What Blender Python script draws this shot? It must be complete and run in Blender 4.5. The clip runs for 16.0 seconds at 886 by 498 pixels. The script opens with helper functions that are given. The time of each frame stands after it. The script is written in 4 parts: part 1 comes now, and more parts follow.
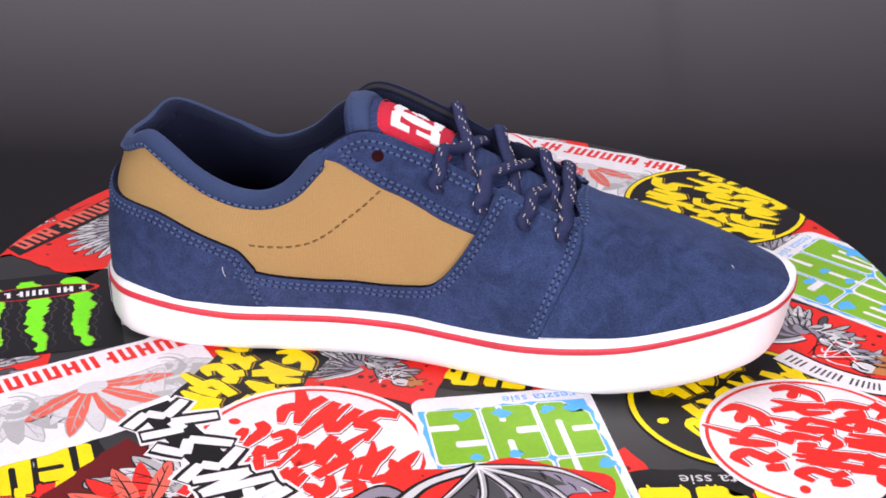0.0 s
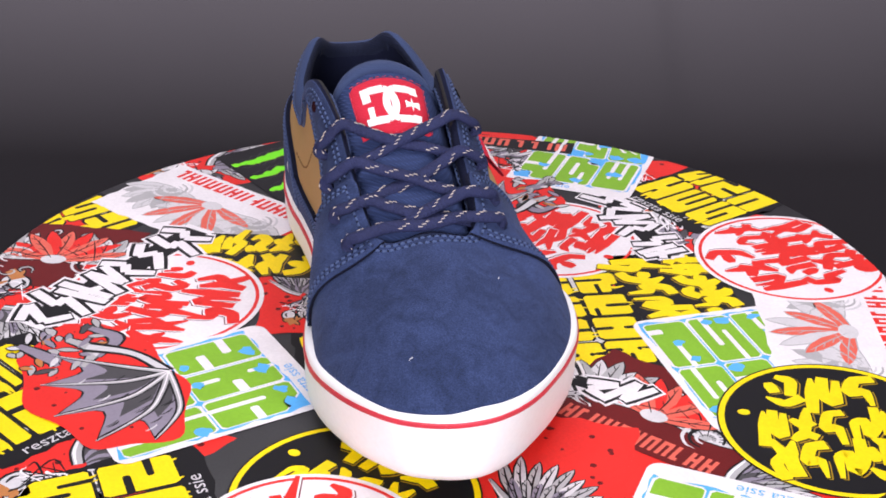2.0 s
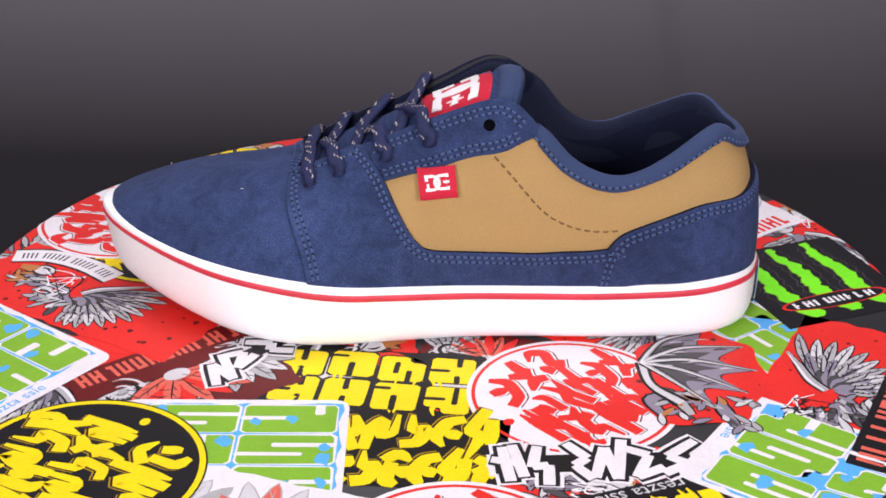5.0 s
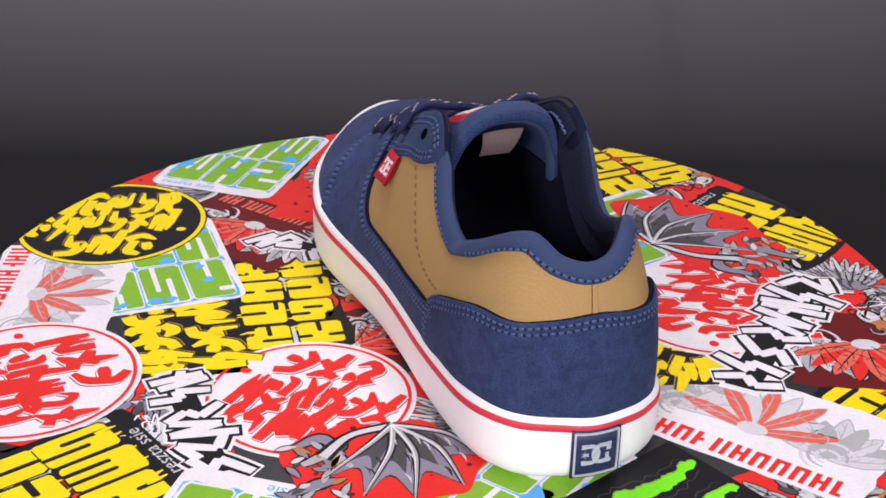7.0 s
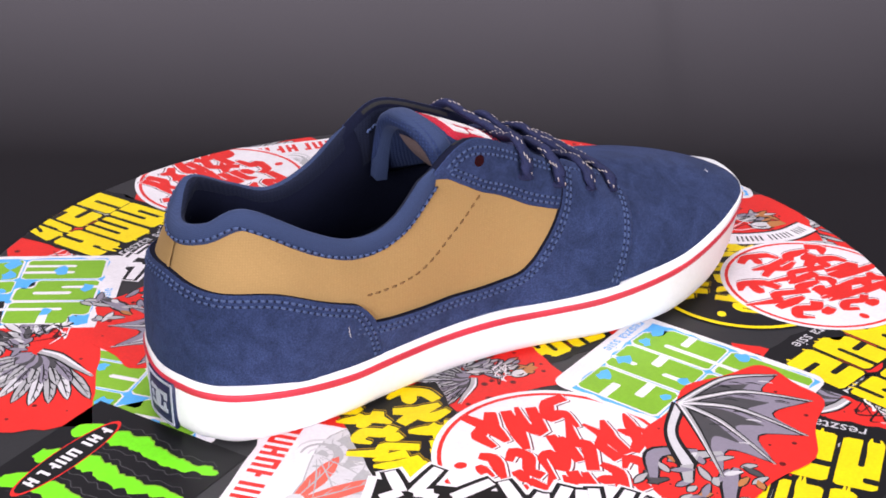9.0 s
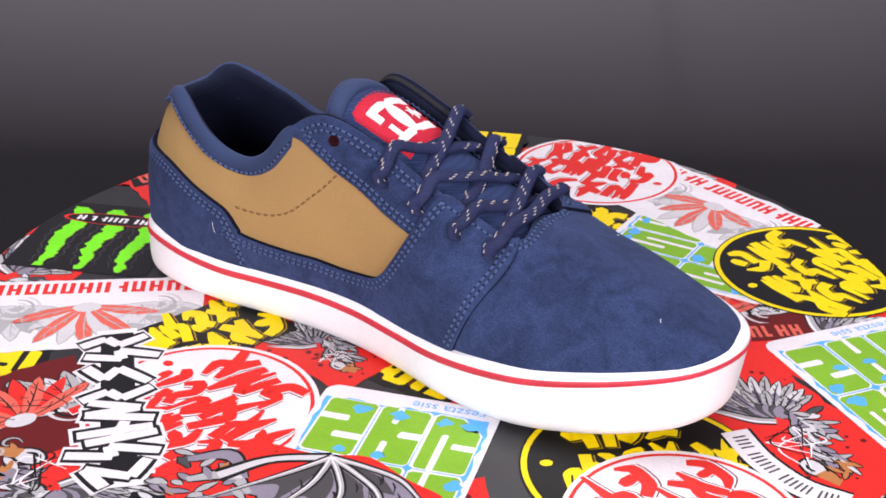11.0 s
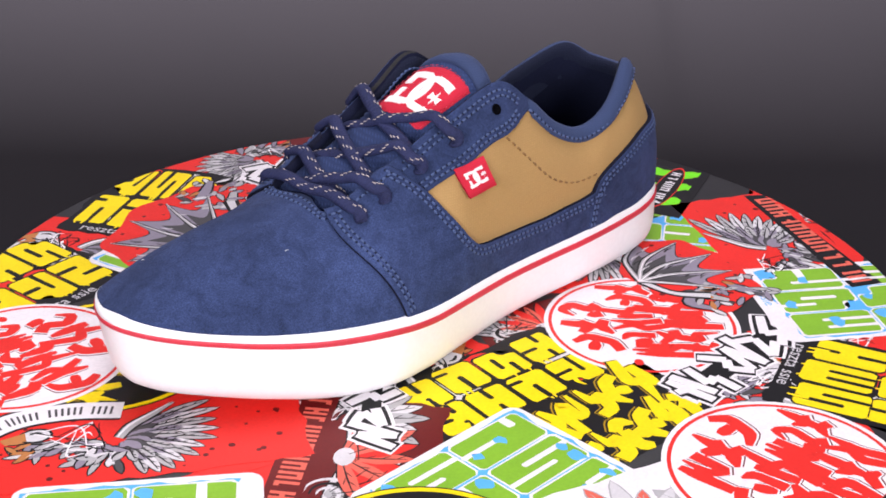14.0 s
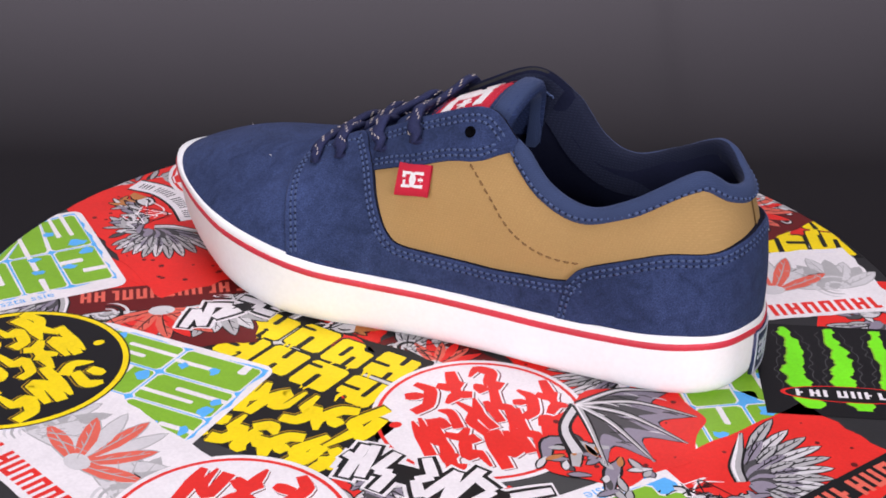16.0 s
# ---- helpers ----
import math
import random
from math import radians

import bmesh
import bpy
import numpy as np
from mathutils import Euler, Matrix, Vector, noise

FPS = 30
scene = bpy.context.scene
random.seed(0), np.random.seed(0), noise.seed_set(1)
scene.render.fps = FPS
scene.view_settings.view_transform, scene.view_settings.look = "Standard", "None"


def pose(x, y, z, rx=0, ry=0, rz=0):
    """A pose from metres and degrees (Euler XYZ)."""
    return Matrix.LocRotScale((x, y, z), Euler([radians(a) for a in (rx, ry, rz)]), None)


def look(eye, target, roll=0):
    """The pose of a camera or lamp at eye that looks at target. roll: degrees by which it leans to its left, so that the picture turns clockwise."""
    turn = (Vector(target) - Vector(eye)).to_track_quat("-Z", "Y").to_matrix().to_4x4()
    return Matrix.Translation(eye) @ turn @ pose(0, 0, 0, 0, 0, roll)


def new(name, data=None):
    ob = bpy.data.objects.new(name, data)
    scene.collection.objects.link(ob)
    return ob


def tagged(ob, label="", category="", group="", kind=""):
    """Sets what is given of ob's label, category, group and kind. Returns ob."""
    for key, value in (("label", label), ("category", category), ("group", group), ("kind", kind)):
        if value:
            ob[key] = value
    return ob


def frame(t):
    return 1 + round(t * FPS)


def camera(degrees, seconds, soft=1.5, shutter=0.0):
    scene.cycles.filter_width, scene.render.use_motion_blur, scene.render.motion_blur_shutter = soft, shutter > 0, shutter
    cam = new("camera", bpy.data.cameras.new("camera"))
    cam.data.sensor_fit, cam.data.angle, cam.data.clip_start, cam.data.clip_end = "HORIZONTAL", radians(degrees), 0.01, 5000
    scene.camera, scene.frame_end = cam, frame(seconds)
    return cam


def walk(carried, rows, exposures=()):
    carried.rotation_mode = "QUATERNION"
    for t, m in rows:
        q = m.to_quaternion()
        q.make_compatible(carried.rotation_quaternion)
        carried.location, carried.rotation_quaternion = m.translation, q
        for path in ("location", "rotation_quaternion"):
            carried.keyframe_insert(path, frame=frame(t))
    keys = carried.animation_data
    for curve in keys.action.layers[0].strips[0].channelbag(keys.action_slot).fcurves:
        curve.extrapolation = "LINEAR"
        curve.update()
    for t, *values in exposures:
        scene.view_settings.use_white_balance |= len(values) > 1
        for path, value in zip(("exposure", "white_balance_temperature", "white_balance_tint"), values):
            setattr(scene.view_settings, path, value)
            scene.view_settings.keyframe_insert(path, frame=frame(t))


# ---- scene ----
cam = camera(34.78, 16.0, soft=1.7)
EYE, AIM = (0.0000, -0.5800, 0.3196), (0.0037, 0.3148, -0.1269)
walk(cam, [(0, look(EYE, AIM, 0.837)), (16, look(EYE, AIM, 0.837))],
     [(0, 0.04), (1, 0.06), (3.5, 0.05), (6, -0.18), (6.5, -0.08), (7, -0.15), (7.5, 0.05), (8.5, 0.12), (10, 0.04), (12.5, 0.08), (14, 0.05), (15, 0.06), (15.5, -0.2), (16, -0.25)])
SHOE_AT = pose(-0.1474, 0.0043, 0.0005, 0, 0, -5.70)
# turn of the turntable: seconds, degrees
TURNS = [(0.0, -0.39), (0.5, -17.93), (1.0, -35.19), (1.5, -52.30), (2.0, -69.40), (2.5, -86.63), (3.0, -104.13), (3.5, -122.04), (4.0, -139.39), (4.5, -156.83), (5.0, -174.30), (5.5, -191.86), (6.0, -209.47), (6.5, -227.63), (7.0, -245.50), (7.5, -263.33), (8.0, -281.15), (8.5, -298.92), (9.0, -316.66), (9.5, -334.04), (10.0, -351.24), (10.5, -368.54), (11.0, -385.80), (11.5, -403.07), (12.0, -420.37), (12.5, -437.70), (13.0, -455.12), (13.5, -472.56), (14.0, -490.05), (14.5, -507.58), (15.0, -525.19), (15.5, -542.88), (16.0, -560.65)]

# ---- world and lights ----
world = bpy.data.worlds.new("studio")
scene.world = world
world.use_nodes = True
world.node_tree.nodes["Background"].inputs[0].default_value = (0.9, 0.93, 1, 1)
world.node_tree.nodes["Background"].inputs[1].default_value = 0.2
scene.view_settings.exposure = 0.0


def softbox(name, eye, target, w, h, power, colour=(1, 0.95, 1.02)):
    d = bpy.data.lights.new(name, "AREA")
    d.shape, d.size, d.size_y, d.energy, d.color = "RECTANGLE", w, h, power, colour
    ob = new(name, d)
    ob.matrix_world = look(eye, target)
    return ob


softbox("overhead_softbox", (0.0, 0.22, 1.2), (0, 0.06, 0), 0.9, 0.6, 12.5)
softbox("front_softbox", (-0.5, -1.25, 0.56), (0, 0, 0.03), 0.7, 0.5, 16)
softbox("side_softbox", (0.6, -1.2, 0.54), (0, 0, 0.03), 0.6, 0.5, 14)
# unseen lamp, added so that the backdrop grows lighter towards the top
softbox("added_backdrop_strip", (-0.19, 0.44, 0.62), (-0.19, 1.0, 0.56), 1.6, 0.16, 102)

# ---- materials ----


def shader(name, colour, rough=0.6, metal=0.0, scale=900.0, vary=0.12, blotch=40.0, blotch_vary=0.12, bump=0.15, depth=0.0004,
           sheen=0.0, coat=0.0, spec=0.5, random_piece=0.0, nap=0.0):
    """A principled surface with fine grain, larger blotches and relief; scales are per metre."""
    m = bpy.data.materials.new(name)
    m.use_nodes = True
    n, l = m.node_tree.nodes, m.node_tree.links
    p = n["Principled BSDF"]
    tc = n.new("ShaderNodeTexCoord")
    fine, big = n.new("ShaderNodeTexNoise"), n.new("ShaderNodeTexNoise")
    fine.inputs["Scale"].default_value, fine.inputs["Detail"].default_value = scale, 4
    big.inputs["Scale"].default_value, big.inputs["Detail"].default_value = blotch, 5
    for t in (fine, big):
        l.new(tc.outputs["Object"], t.inputs["Vector"])
    brush = n.new("ShaderNodeTexNoise")
    brush.inputs["Scale"].default_value, brush.inputs["Detail"].default_value, brush.inputs["Distortion"].default_value = 95, 4, 1.2
    l.new(tc.outputs["Object"], brush.inputs["Vector"])
    val = None
    for t, amount in ((fine, vary), (big, blotch_vary)) + (((brush, nap),) if nap else ()):
        r = n.new("ShaderNodeMapRange")
        r.inputs["From Min"].default_value, r.inputs["From Max"].default_value = 0.3, 0.7
        r.inputs["To Min"].default_value, r.inputs["To Max"].default_value = 1 - amount, 1 + amount
        l.new(t.outputs["Fac"], r.inputs["Value"])
        if val is None:
            val = r.outputs[0]
        else:
            mul = n.new("ShaderNodeMath")
            mul.operation = "MULTIPLY"
            l.new(val, mul.inputs[0]), l.new(r.outputs[0], mul.inputs[1])
            val = mul.outputs[0]
    if random_piece:
        info, r, mul = n.new("ShaderNodeObjectInfo"), n.new("ShaderNodeMapRange"), n.new("ShaderNodeMath")
        r.inputs["To Min"].default_value, r.inputs["To Max"].default_value = 1 - random_piece, 1 + random_piece
        mul.operation = "MULTIPLY"
        l.new(info.outputs["Random"], r.inputs["Value"])
        l.new(val, mul.inputs[0]), l.new(r.outputs[0], mul.inputs[1])
        val = mul.outputs[0]
    tint = n.new("ShaderNodeVectorMath")
    tint.operation = "SCALE"
    tint.inputs[0].default_value = colour
    l.new(val, tint.inputs["Scale"])
    l.new(tint.outputs[0], p.inputs["Base Color"])
    p.inputs["Roughness"].default_value, p.inputs["Metallic"].default_value = rough, metal
    p.inputs["Specular IOR Level"].default_value = spec
    p.inputs["Sheen Weight"].default_value, p.inputs["Sheen Roughness"].default_value = sheen, 0.5
    p.inputs["Sheen Tint"].default_value = (*[min(1, c * 2 + 0.15) for c in colour], 1)
    p.inputs["Coat Weight"].default_value, p.inputs["Coat Roughness"].default_value = coat, 0.25
    if bump:
        b = n.new("ShaderNodeBump")
        b.inputs["Strength"].default_value, b.inputs["Distance"].default_value = bump, depth
        l.new(fine.outputs["Fac"], b.inputs["Height"]), l.new(b.outputs[0], p.inputs["Normal"])
    return m


def weave(name, colour, dark, per_metre, rough=0.85, bump=0.5, sheen=0.1, slant=0.0):
    """Woven cloth: two crossing waves of threads."""
    m = shader(name, colour, rough, scale=1500, vary=0.1, blotch=30, blotch_vary=0.06, bump=0.0, sheen=sheen, spec=0.2)
    n, l = m.node_tree.nodes, m.node_tree.links
    p = n["Principled BSDF"]
    tc, mp = n.new("ShaderNodeTexCoord"), n.new("ShaderNodeMapping")
    mp.inputs["Rotation"].default_value = (0, slant, 0.785)
    l.new(tc.outputs["Object"], mp.inputs["Vector"])
    waves = []
    for axis in ("X", "Z"):
        w = n.new("ShaderNodeTexWave")
        w.wave_type, w.bands_direction = "BANDS", axis
        w.inputs["Scale"].default_value, w.inputs["Distortion"].default_value = per_metre / 3.14, 0.6
        w.inputs["Detail"].default_value = 1
        l.new(mp.outputs[0], w.inputs["Vector"])
        waves.append(w)
    mul = n.new("ShaderNodeMath")
    mul.operation = "MULTIPLY"
    l.new(waves[0].outputs["Fac"], mul.inputs[0]), l.new(waves[1].outputs["Fac"], mul.inputs[1])
    mix = n.new("ShaderNodeMix")
    mix.data_type = "RGBA"
    old = p.inputs["Base Color"].links[0].from_socket
    mix.inputs["A"].default_value = (*dark, 1)
    l.new(mul.outputs[0], mix.inputs["Factor"]), l.new(old, mix.inputs["B"])
    add = n.new("ShaderNodeMath")
    add.operation = "MULTIPLY_ADD"
    add.inputs[1].default_value, add.inputs[2].default_value = 0.6, 0.45
    add.use_clamp = True
    l.new(mul.outputs[0], add.inputs[0]), l.new(add.outputs[0], mix.inputs["Factor"])
    l.new(mix.outputs["Result"], p.inputs["Base Color"])
    b = n.new("ShaderNodeBump")
    b.inputs["Strength"].default_value, b.inputs["Distance"].default_value = bump, 0.0004
    l.new(mul.outputs[0], b.inputs["Height"]), l.new(b.outputs[0], p.inputs["Normal"])
    return m


SUEDE = shader("navy_suede", (0.0295, 0.0445, 0.112), 0.95, scale=1500, vary=0.32, blotch=16, blotch_vary=0.24, bump=0.8, sheen=0.24, spec=0.1, nap=0.23)
RAW_EDGE = shader("raw_suede_edge", (0.008, 0.009, 0.02), 0.95, scale=1500, vary=0.4, bump=0.4, spec=0.1)
CANVAS = weave("tan_canvas", (0.41, 0.256, 0.102), (0.36, 0.222, 0.086), 1000, bump=0.15)
BINDING = weave("blue_collar_cloth", (0.037, 0.056, 0.13), (0.025, 0.040, 0.095), 1500, bump=0.25, sheen=0.25)
MESH = weave("navy_tongue_mesh", (0.03, 0.05, 0.14), (0.012, 0.02, 0.06), 700, bump=0.6)
COLLAR_MESH = weave("dark_collar_mesh", (0.010, 0.014, 0.036), (0.006, 0.008, 0.02), 800, bump=0.4)
LINING = shader("dark_lining", (0.008, 0.010, 0.026), 0.95, scale=900, spec=0.1, bump=0.3)
FOAM = shader("black_edge_foam", (0.012, 0.012, 0.014), 0.9, scale=1200, vary=0.4, bump=0.5)
RUBBER = shader("white_rubber", (0.88, 0.88, 0.89), 0.5, scale=500, vary=0.02, blotch=25, blotch_vary=0.025, bump=0.05)
STRIPE = shader("red_rubber", (0.60, 0.035, 0.06), 0.5, scale=500, vary=0.05, bump=0.05)
THREAD = shader("blue_thread", (0.055, 0.088, 0.205), 0.7, scale=3000, vary=0.2, bump=0.0)
DARK_THREAD = shader("brown_thread", (0.20, 0.105, 0.035), 0.8, scale=3000, vary=0.2, bump=0.0)
HOLE_SHADE = shader("lace_hole_shade", (0.003, 0.003, 0.004), 1.0, spec=0.0, bump=0)
PIT_SHADE = shader("needle_hole_shade", (0.016, 0.020, 0.045), 0.95, scale=1500, spec=0.1, bump=0)
RED_HOLE = shader("shaded_red_backing", (0.022, 0.003, 0.005), 0.9, scale=2000, spec=0.1, bump=0)
CARE = shader("woven_care_label", (0.20, 0.14, 0.135), 0.8, scale=2000, vary=0.25, bump=0.2)
LACE = shader("navy_lace", (0.018, 0.023, 0.076), 0.75, scale=2600, vary=0.5, bump=0.8, depth=0.0005, spec=0.3)
FLECK = shader("beige_lace_fleck", (0.50, 0.43, 0.38), 0.8, scale=2600, vary=0.2, bump=0.2)
RED_CLOTH = weave("red_label_cloth", (0.58, 0.022, 0.05), (0.42, 0.012, 0.03), 1500, bump=0.3)
WHITE_CLOTH = shader("white_embroidery", (0.8, 0.78, 0.78), 0.8, scale=2200, vary=0.1, bump=0.3)
NAVY_RUBBER = shader("navy_badge", (0.018, 0.026, 0.08), 0.5, scale=800)
GREY_RUBBER = shader("grey_badge_edge", (0.46, 0.48, 0.56), 0.5, scale=800)
BACKDROP = shader("charcoal_backdrop", (0.0112, 0.0093, 0.0121), 0.85, scale=700, vary=0.03, blotch=5, blotch_vary=0.06, bump=0.02, spec=0.3)
BASE_BLACK = shader("black_plastic", (0.02, 0.02, 0.022), 0.45)

# ---- building helpers ----


def part(name, bm, material, parent, label="", smooth=True):
    """One mesh object out of a bmesh, under parent."""
    me = bpy.data.meshes.new(name)
    bm.to_mesh(me)
    bm.free()
    for m in (material if isinstance(material, (list, tuple)) else [material]):
        me.materials.append(m)
    me.polygons.foreach_set("use_smooth", [smooth] * len(me.polygons))
    ob = new(name, me)
    ob.parent = parent
    if label:
        ob["label"] = label
    return ob


def grid(bm, pts, closed_a=False, closed_b=False, mat=0, flip=False):
    """Quads over an array of points [a][b]."""
    v = [[bm.verts.new(p) for p in row] for row in pts]
    na, nb = len(v), len(v[0])
    for i in range(na if closed_a else na - 1):
        for j in range(nb if closed_b else nb - 1):
            q = [v[i][j], v[(i + 1) % na][j], v[(i + 1) % na][(j + 1) % nb], v[i][(j + 1) % nb]]
            f = bm.faces.new(q[::-1] if flip else q)
            f.material_index = mat
    return v


def tube(bm, pts, radius, sides=8, flat=1.0, ups=None, mat=0, swell=None):
    """A closed tube along pts; flat squashes it along the local up, swell scales it point by point."""
    pts = [Vector(p) for p in pts]
    rows = []
    for i, p in enumerate(pts):
        d = (pts[min(i + 1, len(pts) - 1)] - pts[max(i - 1, 0)]).normalized()
        up = Vector(ups[i]) if ups is not None else Vector((0, 0, 1))
        side = d.cross(up)
        side = side.normalized() if side.length > 1e-6 else d.orthogonal().normalized()
        up = side.cross(d)
        rr = radius * swell[i] if swell is not None else radius
        rows.append([p + side * math.cos(a) * rr + up * math.sin(a) * rr * flat
                     for a in (2 * math.pi * k / sides for k in range(sides))])
    v = grid(bm, rows, closed_b=True, mat=mat)
    for row, flip in ((v[0], False), (v[-1], True)):
        f = bm.faces.new(row[::-1] if flip else row)
        f.material_index = mat
    return v


def smooth_line(rows, n):
    """n points along a smooth open curve through rows."""
    a = np.asarray(rows, float)
    a = np.vstack([2 * a[0] - a[1], a, 2 * a[-1] - a[-2]])
    s = np.linspace(0, len(a) - 3 - 1e-9, n)
    i = np.floor(s).astype(int)
    f = (s - i)[:, None]
    p0, p1, p2, p3 = a[i], a[i + 1], a[i + 2], a[i + 3]
    return p1 + .5 * f * (p2 - p0 + f * (2 * p0 - 5 * p1 + 4 * p2 - p3 + f * (3 * (p1 - p2) + p3 - p0)))


def thing(name, label, category, **kw):
    return tagged(new(name), label, category, **kw)


# ---- backdrop ----


def backdrop():
    bm = bmesh.new()
    prof = [(-2.6, -0.09), (-0.6, -0.09), (0.2, -0.09)]
    R = 0.61
    prof += [(0.26 + R * math.sin(a), -0.09 + R * (1 - math.cos(a))) for a in (math.radians(2 * k) for k in range(0, 44))]
    prof += [(0.26 + R, -0.09 + R + 0.2), (0.26 + R, 2.6)]
    cols = sorted(set(np.linspace(-2.2, 2.2, 23).round(3)) | set(np.linspace(0.10, 0.24, 29).round(4)))
    crease = lambda x: 0.0045 * math.exp(-((x - 0.172) / 0.016) ** 2)  # a faint upright crease in the paper
    rows = [[(x, y - crease(x) * min(1, max(0, (z + 0.088) * 30)), z + 0.4 * crease(x) * min(1, max(0, (z + 0.088) * 30))) for y, z in prof] for x in cols]
    grid(bm, rows, flip=False)
    ob = part("backdrop", bm, BACKDROP, None)
    tagged(ob, "charcoal grey seamless studio backdrop sweeping up behind the turntable", "backdrop", kind="structure")
    bm = bmesh.new()
    for q in (((-2.2, -2.6, -.09), (2.2, -2.6, -.09), (2.2, -2.6, 2.6), (-2.2, -2.6, 2.6)),
              ((-2.2, -2.6, -.09), (-2.2, -2.6, 2.6), (-2.2, .87, 2.6), (-2.2, .87, -.09)),
              ((2.2, -2.6, -.09), (2.2, .87, -.09), (2.2, .87, 2.6), (2.2, -2.6, 2.6)),
              ((-2.2, -2.6, 2.6), (2.2, -2.6, 2.6), (2.2, .87, 2.6), (-2.2, .87, 2.6))):
        bm.faces.new([bm.verts.new(p) for p in q])
    tagged(part("wall_studio", bm, BASE_BLACK, None, smooth=False), "dark plain studio walls closing the room", "wall", kind="structure")


backdrop()

# ---- turntable ----
RADIUS = 0.2235
turntable = thing("turntable", "round rotating display table plastered with overlapping colourful stickers", "turntable")


def ring_profile(bm, prof, n=128, mat=0):
    rows = [[(r * math.cos(a), r * math.sin(a), z) for r, z in prof] for a in (2 * math.pi * k / n for k in range(n))]
    grid(bm, rows, closed_a=True, mat=mat, flip=True)


bm = bmesh.new()
ring_profile(bm, [(0.0005, 0), (RADIUS - 0.0012, 0), (RADIUS - 0.0003, -0.0004), (RADIUS, -0.0015), (RADIUS, -0.0165), (RADIUS - 0.001, -0.018), (0.0005, -0.018)], 160)
part("tabletop", bm, BASE_BLACK, turntable)
bm = bmesh.new()
ring_profile(bm, [(0.0005, -0.018), (0.11, -0.018), (0.11, -0.03), (0.13, -0.04), (0.13, -0.088), (0.125, -0.09), (0.0005, -0.09)], 96)
part("base", bm, BASE_BLACK, turntable, "round black plastic drive base under the tabletop")

# ---- shoe ----
shoe = thing("skate_shoe", "laced navy suede and tan canvas skate shoe with white sole", "shoe")

# sole: outline of the foxing, from the heel along the outer side to the toe and back, in mm
SOLE_OUTER = [(-1, -2), (1, -16), (6, -27), (16, -37), (38, -43), (62, -44), (85, -42.5), (112, -42), (138, -44.5), (162, -50), (186, -57.5),
              (210, -62), (234, -63), (257, -59.5), (276.5, -52.7), (292.8, -42.5), (302, -27.8)]
SOLE_INNER = [(304.5, -13), (299.5, 0), (290, 11.5), (277.5, 22), (262, 33), (241, 44.5), (213, 52), (190, 52), (165, 48), (135, 43.5), (105, 42), (80, 42), (55, 41),
              (34, 39), (19, 34.5), (7, 25), (1, 11)]
TOP_Z = [28, 28, 27.5, 27.5, 25.5, 23.5, 23.5, 24, 24, 23.5, 24.5, 27, 30.2, 34.5, 38.0, 40.8, 42.3,
         43.4, 42.7, 41.2, 39.4, 37.5, 35.6, 33.2, 30.4, 29.0, 28.0, 27.5, 27.6, 28.1, 28.8, 29.8, 30, 29.5]


def ring(rows, s):
    """A smooth closed curve through the rows, at s in rows."""
    a, s = np.asarray(rows, float), np.asarray(s, float)
    n = len(a)
    i = np.floor(s).astype(int)
    f = (s - i)[..., None]
    p0, p1, p2, p3 = (a[(i + k) % n] for k in (-1, 0, 1, 2))
    return p1 + .5 * f * (p2 - p0 + f * (2 * p0 - 5 * p1 + 4 * p2 - p3 + f * (3 * (p1 - p2) + p3 - p0)))


SOLE = np.array([(x, y, z) for (x, y), z in zip(SOLE_OUTER + SOLE_INNER, TOP_Z)])


def sole_wall(s, f, out=0.0):
    """Point of the sole's side: f from the ground (0) to the top edge (1), out metres outside it."""
    p, q = ring(SOLE, s) / 1000, ring(SOLE, np.asarray(s) + 0.02) / 1000
    d = q - p
    d[..., 2] = 0
    d /= np.linalg.norm(d, axis=-1, keepdims=True)
    n = np.stack([d[..., 1], -d[..., 0], 0 * d[..., 0]], -1)
    spring = 0.0095 * np.clip((p[..., 0] - 0.2) / 0.107, 0, 2) ** 1.6
    f = np.asarray(f, float)
    lean = 0.0052 * np.clip((p[..., 0] - 0.225) / 0.06, 0, 1) * np.clip(1 - f, 0, 1)
    r = p.copy()
    r[..., 2] = spring + (p[..., 2] - spring) * f
    return r + n * (np.asarray(out) + 0.0004 * np.sin(np.pi * np.clip(f, 0, 1)) - lean)[..., None]


def build_sole():
    s = np.linspace(0, len(SOLE), 241)[:-1]
    bm = bmesh.new()
    prof = [(0.0, -0.016), (0.0, -0.0052), (0.02, -0.0038), (0.06, -0.0024), (0.12, -0.0012), (0.2, -0.0004), (0.32, 0), (0.45, 0), (0.62, 0), (0.78, 0), (0.93, 0), (0.985, -0.0004), (1.0, -0.0012), (1.0, -0.007)]
    rows = [[sole_wall(np.array(a), f, o) for f, o in prof] for a in s]
    v = grid(bm, rows, closed_a=True)
    bm.faces.new([r[0] for r in v])
    part("sole", bm, RUBBER, shoe, "thick white rubber cupsole")
    bm = bmesh.new()
    prof = [(0.0057, -0.0008), (0.0055, 0.0003), (0.0051, 0.0006), (0.0033, 0.0006), (0.0029, 0.0003), (0.0027, -0.0008)]
    grid(bm, [[sole_wall(np.array(a), 1 - d / (ring(SOLE, a)[2] / 1000 - 0.003), o) for d, o in prof] for a in s], closed_a=True)
    part("foxing_stripe", bm, STRIPE, shoe, "thin red stripe round the sole")


build_sole()


# upper: stations of the loft round the foot, from the heel along the outer side to the toe and back, in mm:
# lower edge, top line, then how it leans in and rounds
LOW, TOP, SHAPE = [], [], []


def st(bu, bv, bz, tu, tv, tz, lean, lin, sharp):
    LOW.append((bu, bv, bz))
    TOP.append((tu, tv, tz))
    SHAPE.append((lean, lin, sharp))


